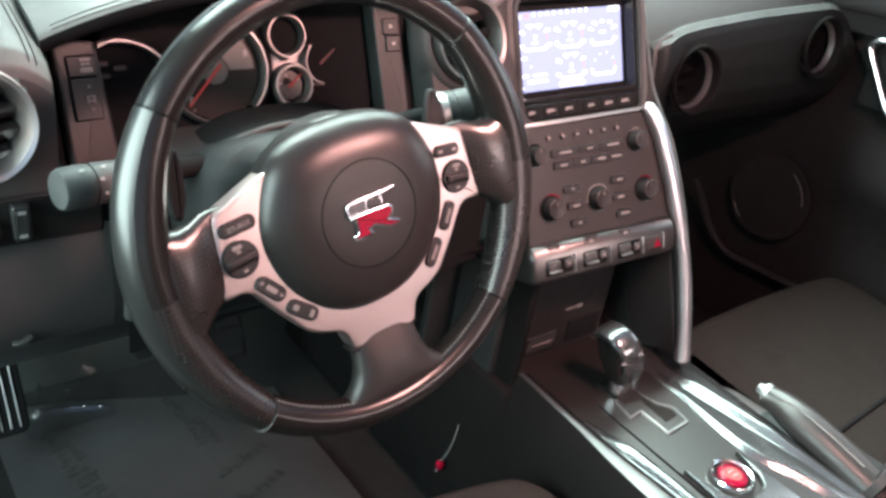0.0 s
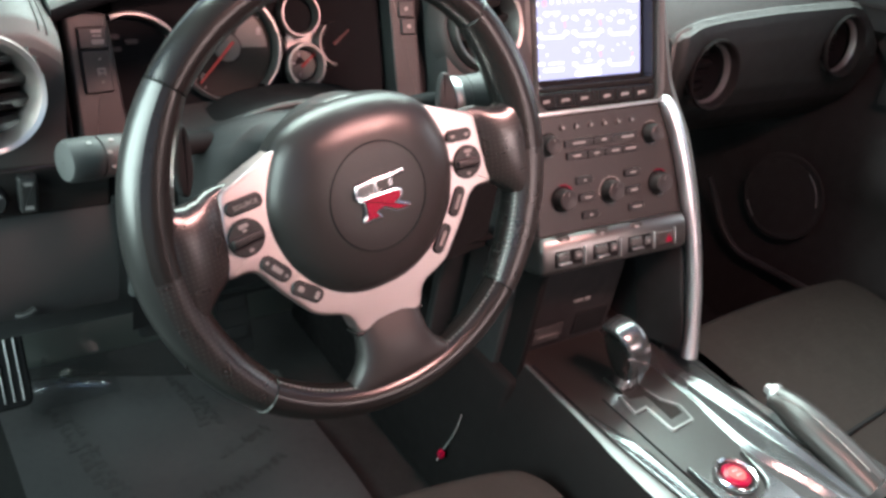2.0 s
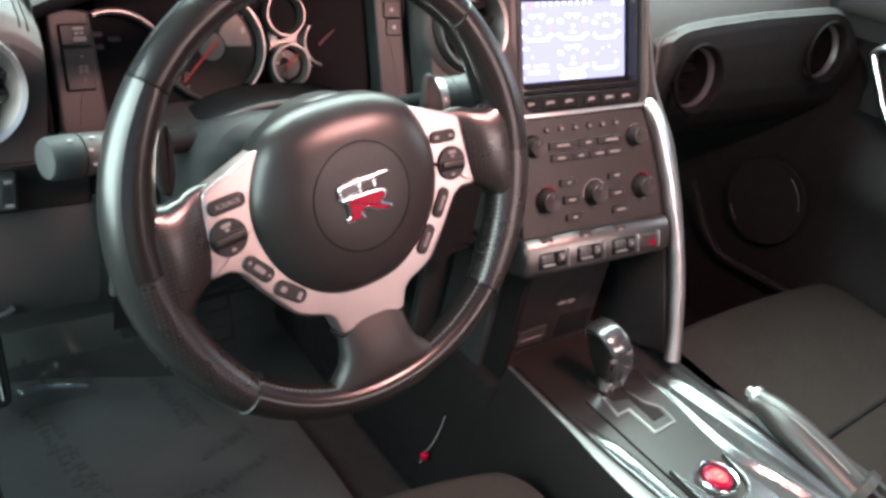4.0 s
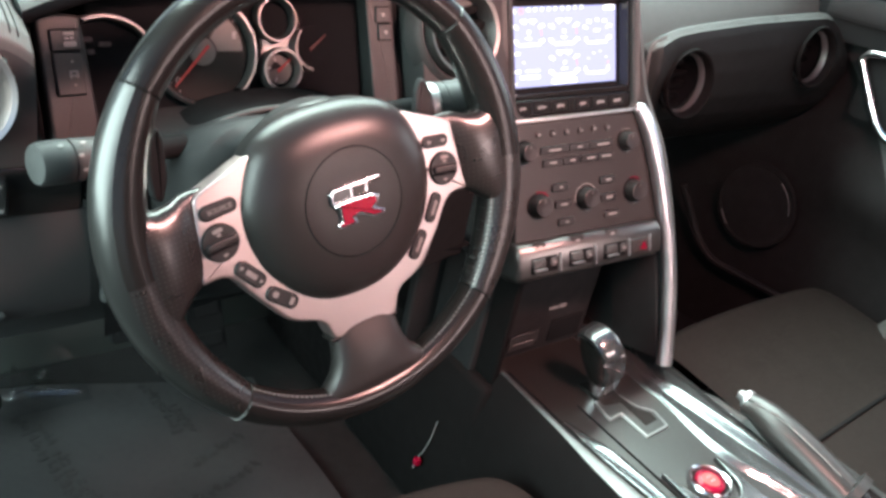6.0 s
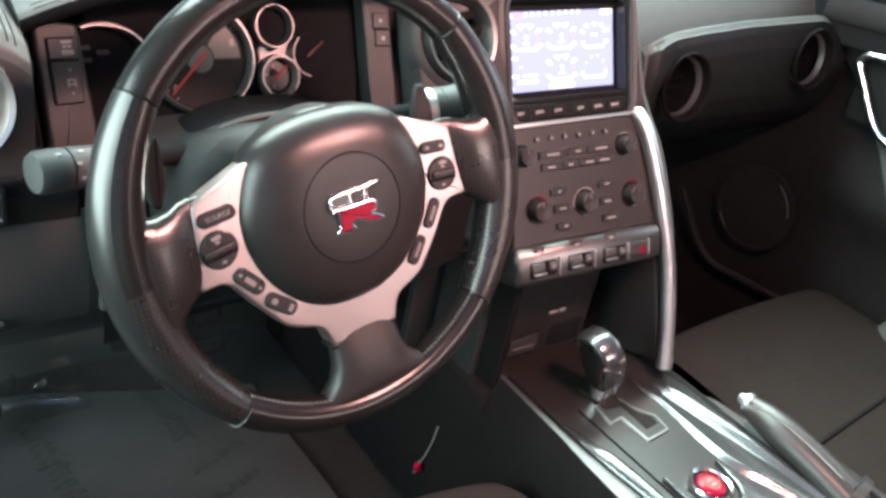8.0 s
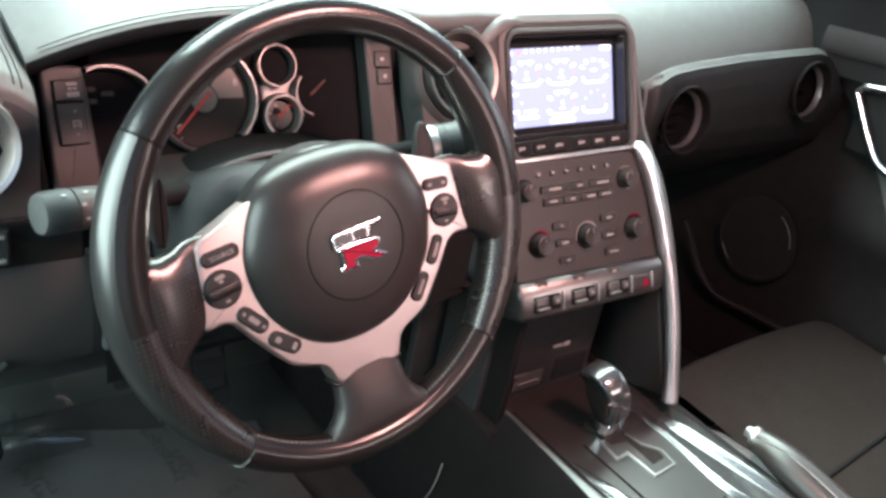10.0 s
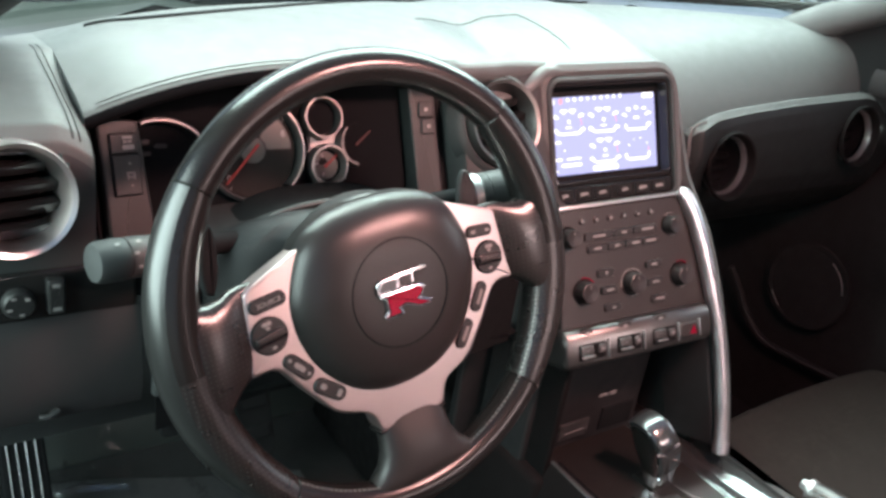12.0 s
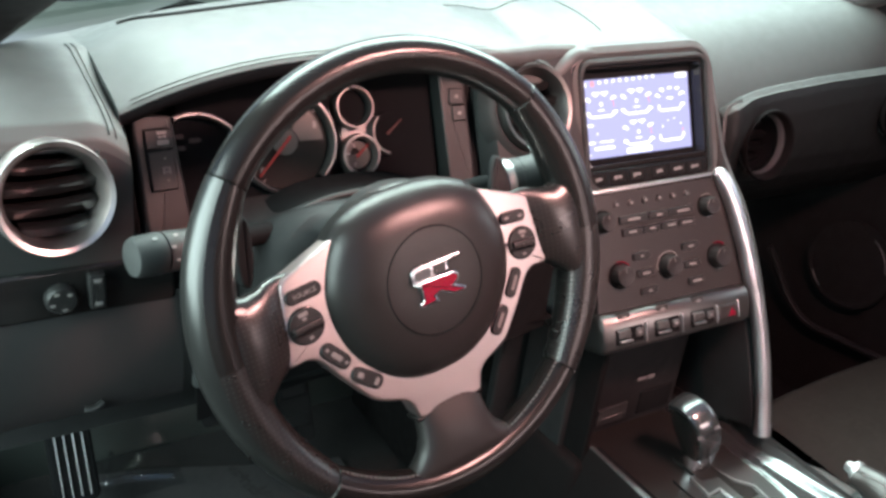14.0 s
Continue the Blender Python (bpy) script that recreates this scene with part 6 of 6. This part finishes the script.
tagged(pr, kind="stuff")

rest = thing("foot_rest", "black foot rest with three bright metal ribs", "foot rest")
RST = frame_of((-0.1915, 0.505, 0.128), (1, 0, 0), (0, 0.55, 0.83))
rest.matrix_world = RST
part("plate", slab(rounded(0.058, 0.13, 0.012, 4, 0, 0.0), -0.012, 0.0, 0.004), VOID, rest)
for x in (-0.0180, -0.0065, 0.0050, 0.0165):
    part("rib", sweep([(x, y, 0.003) for y in steps(-0.055, 0.056, 8)], 0.0018, 0.003, 8), STEEL, rest, "bright metal rib")

film = thing("plastic_film", "crumpled clear plastic film lying on the mat", "plastic film")


FOLDS = (((-0.134, 0.5575), (-0.108, 0.5565), 0.010), ((-0.108, 0.5565), (-0.050, 0.5340), 0.010), ((-0.139, 0.566), (-0.122, 0.610), 0.020), ((-0.105, 0.585), (-0.080, 0.600), 0.005))


def crumple(u, v):
    """Limp sheet with a few sharp folds."""
    x, y = -0.160 + 0.125 * u, 0.515 + 0.115 * v
    z = 0.0175 + 0.003 * noise.noise((x * 34, y * 28, 1.3))
    p = Vector((x, y))
    for a, b, h in FOLDS:
        a, b = Vector(a), Vector(b)
        q = max(0.0, min(1.0, (p - a).dot(b - a) / (b - a).length_squared))
        d = (p - a - (b - a) * q).length
        z += h * math.exp(-(d / 0.0042) ** 2) * (0.9 + 0.25 * noise.noise((x * 90, y * 90, 2.0)))
    return (x, y, z)


part("film", sheet(crumple, steps(0, 1, 90), steps(0, 1, 80)), FOIL, film)

# Pedals near-black all over: the dark of the footwell is painted on.
for x, w, z0, z1, y in ((0.02, 0.075, 0.13, 0.20, 0.50), (0.135, 0.055, 0.05, 0.22, 0.52)):
    pdl = thing("pedal", "metal-faced pedal with rubber studs, footwell shade painted black", "pedal", frame_of((x, y, (z0 + z1) / 2), (1, 0, 0), (0, 0.45, 0.9)), group="pedals")
    h = (z1 - z0)
    part("plate", slab(rounded(w, h, 0.008, 4), -0.006, 0.0, 0.002), SHADOW_GAP, pdl)
    for i in range(3):
        part("stud", slab(rounded(w * 0.75, h * 0.12, 0.003, 3, 0, h * (-0.28 + 0.28 * i)), 0.0, 0.004, 0.0015), SHADOW_GAP, pdl, "rubber stud")
    part("arm", sweep([(0, h * 0.3, -0.008), (0, h * 0.3 + 0.1, -0.05), (0, h * 0.3 + 0.22, -0.10)], 0.012, 0.02, 8), RUBBER, pdl)

tag = thing("tag_on_cord", "small red tag on a thin pale cord", "tag")
part("cord", sweep(smooth_path([(0.2905, 0.1245, 0.178), (0.2895, 0.127, 0.150), (0.2870, 0.1325, 0.121), (0.2850, 0.1390, 0.103)], 6), 0.0018, 0.0018, 6), THREAD, tag)
part("bead", lathe([(0.0004, 0.0), (0.005, 0.002), (0.0065, 0.007), (0.005, 0.012), (0.0004, 0.014)], 16), RED, tag, "red bead", m=Matrix.Translation((0.2850, 0.1395, 0.088)))
part("tip", sweep([(0.2850, 0.1415, 0.089), (0.2850, 0.1450, 0.078)], 0.003, 0.003, 6), LETTER, tag, "pale tip")

release = thing("bonnet_release", "small grey bonnet release lever under the knee panel", "lever", Matrix.Translation((-0.222, 0.124, 0.480)) @ Matrix.Scale(0.55, 4))
part("bracket", block(-0.020, 0.020, 0.004, 0.030, -0.004, 0.006, 0.002), PLASTIC, release)
part("handle", sweep(smooth_path([(-0.012, -0.004, -0.004), (0.0, -0.008, -0.003), (0.014, -0.004, 0.002)], 5), 0.012, 0.007, 10), PLASTIC, release, "grey pull handle")

# ---- passenger's side ----
door = thing("passenger_door", "charcoal door trim with a silver-rimmed pull handle", "car door")


def door_panel(u, v):
    # u along y, v up
    y = 0.62 - 1.5 * u
    z = -0.03 + 0.77 * v
    bulge = 0.05 * math.exp(-((z - 0.43) / 0.07) ** 2) * ease((0.28 - y) / 0.25)
    return (1.145 - bulge - 0.025 * ease((z - 0.60) / 0.08), y, z)


def shade_line(y):
    """Lower border of the soft upper trim, slanted along the footwell's painted shade."""
    return max(0.40, min(0.68, 0.42 + y))


def upper_trim(u, v):
    y = 0.55 - 1.4 * u
    z = shade_line(y) + (0.735 - shade_line(y)) * v
    bulge = 0.045 * math.exp(-((z - 0.43) / 0.07) ** 2) * ease((0.28 - y) / 0.25)
    return (1.143 - bulge - 0.025 * ease((z - 0.60) / 0.08), y, z)


part("trim_panel", sheet(upper_trim, steps(0, 1, 60), steps(0, 1, 20)), TRIM_DARK, door)
# Lower door in black, standing in for the shade in the footwell.
part("lower_panel", sheet(lambda u, v: tuple(Vector(door_panel(u, v)) + Vector((0.012, 0, 0))), steps(0, 1, 50), steps(0, 0.95, 30)), CARPET, door, "lower door panel with footwell shade painted black")


def door_x(y):
    """Plan of the door's upper edge, drawn in towards the windscreen."""
    return 1.104 - 0.36 * max(0.0, y - 0.10) * ease((y - 0.08) / 0.16) - 0.25 * max(0.0, y - 0.28)


part("top_roll", sheet(lambda u, v: (door_x(0.236 - u) - 0.006 * math.sin(math.pi * v) ** 0.6, 0.236 - u, 0.693 + 0.043 * v), steps(0, 1.1, 50), steps(0, 1, 10)), FLANK, door, "grey soft door top")
part("mirror_sail", sheet(lambda u, v: (door_x(0.40 - u) + 0.004, 0.40 - u, 0.66 + (0.18 + 0.10 * u) * v), steps(0.075, 0.42, 30), steps(0, 1, 6)), SHADOW_GAP, door, "black corner panel")
hp = [(1.105, 0.172, 0.640), (1.104, 0.150, 0.655), (1.100, 0.05, 0.660), (1.100, -0.02, 0.640), (1.100, -0.03, 0.560), (1.102, 0.04, 0.535), (1.104, 0.095, 0.545), (1.105, 0.150, 0.610), (1.105, 0.172, 0.640)]
part("handle_ring", sweep(smooth_path(hp, 8), 0.014, 0.014, 12, up=(1, 0, 0.1)), SILVER, door, "silver handle surround")
part("handle_pocket", sheet(lambda u, v: (1.118, 0.165 - 0.19 * u, 0.545 + 0.105 * v), steps(0, 1, 3), steps(0, 1, 3)), SHADOW_GAP, door)
spk = thing("door_speaker", "round black door speaker with two painted rim glints", "speaker", frame_of((1.128, 0.257, 0.314), (0, -1, 0), (0, 0, 1)))
part("rim", lathe([(0.085, 0.0), (0.084, 0.003), (0.078, 0.004), (0.074, 0.002)], 48), CARPET, spk)
part("grille", lathe([(0.075, 0.002), (0.05, 0.004), (0.0004, 0.005)], 48), CARPET, spk)
# Two short arcs painted as glints on the speaker's rim.
bm = bmesh.new()
rings = []
for a in steps(radians(12), radians(62), 16):
    rings.append([(r * math.cos(a), r * math.sin(a), z) for r, z in ((0.0715, 0.006), (0.0730, 0.0075), (0.0745, 0.006))])
part("rim_glint", bridge(bm, rings, False), PILLAR_TRIM, spk, "painted rim glint")
rings = [[(r * math.cos(a), r * math.sin(a), z) for r, z in ((0.0710, 0.006), (0.0725, 0.0075), (0.0740, 0.006))] for a in steps(radians(212), radians(238), 10)]
part("rim_glint", bridge(bmesh.new(), rings, False), PILLAR_TRIM, spk, "painted rim glint")
lipp = thing("carpet_edge", "raised grey edge round the passenger's footwell", "trim", kind="structure")
part("moulding", sweep(smooth_path([(1.085, 0.396, 0.294), (1.100, 0.376, 0.257), (1.112, 0.345, 0.206), (1.120, 0.297, 0.171), (1.122, 0.230, 0.172), (1.122, 0.155, 0.177), (1.122, 0.095, 0.180)], 8), 0.013, 0.012, 10), FLANK, lipp)

# ---- added roof lamp, out of view ----
roof_lamp = thing("roof_lamp", "added roof lamp out of view, black housing and open frame", "lamp", Matrix.Translation((0.24, -0.35, 1.112)))
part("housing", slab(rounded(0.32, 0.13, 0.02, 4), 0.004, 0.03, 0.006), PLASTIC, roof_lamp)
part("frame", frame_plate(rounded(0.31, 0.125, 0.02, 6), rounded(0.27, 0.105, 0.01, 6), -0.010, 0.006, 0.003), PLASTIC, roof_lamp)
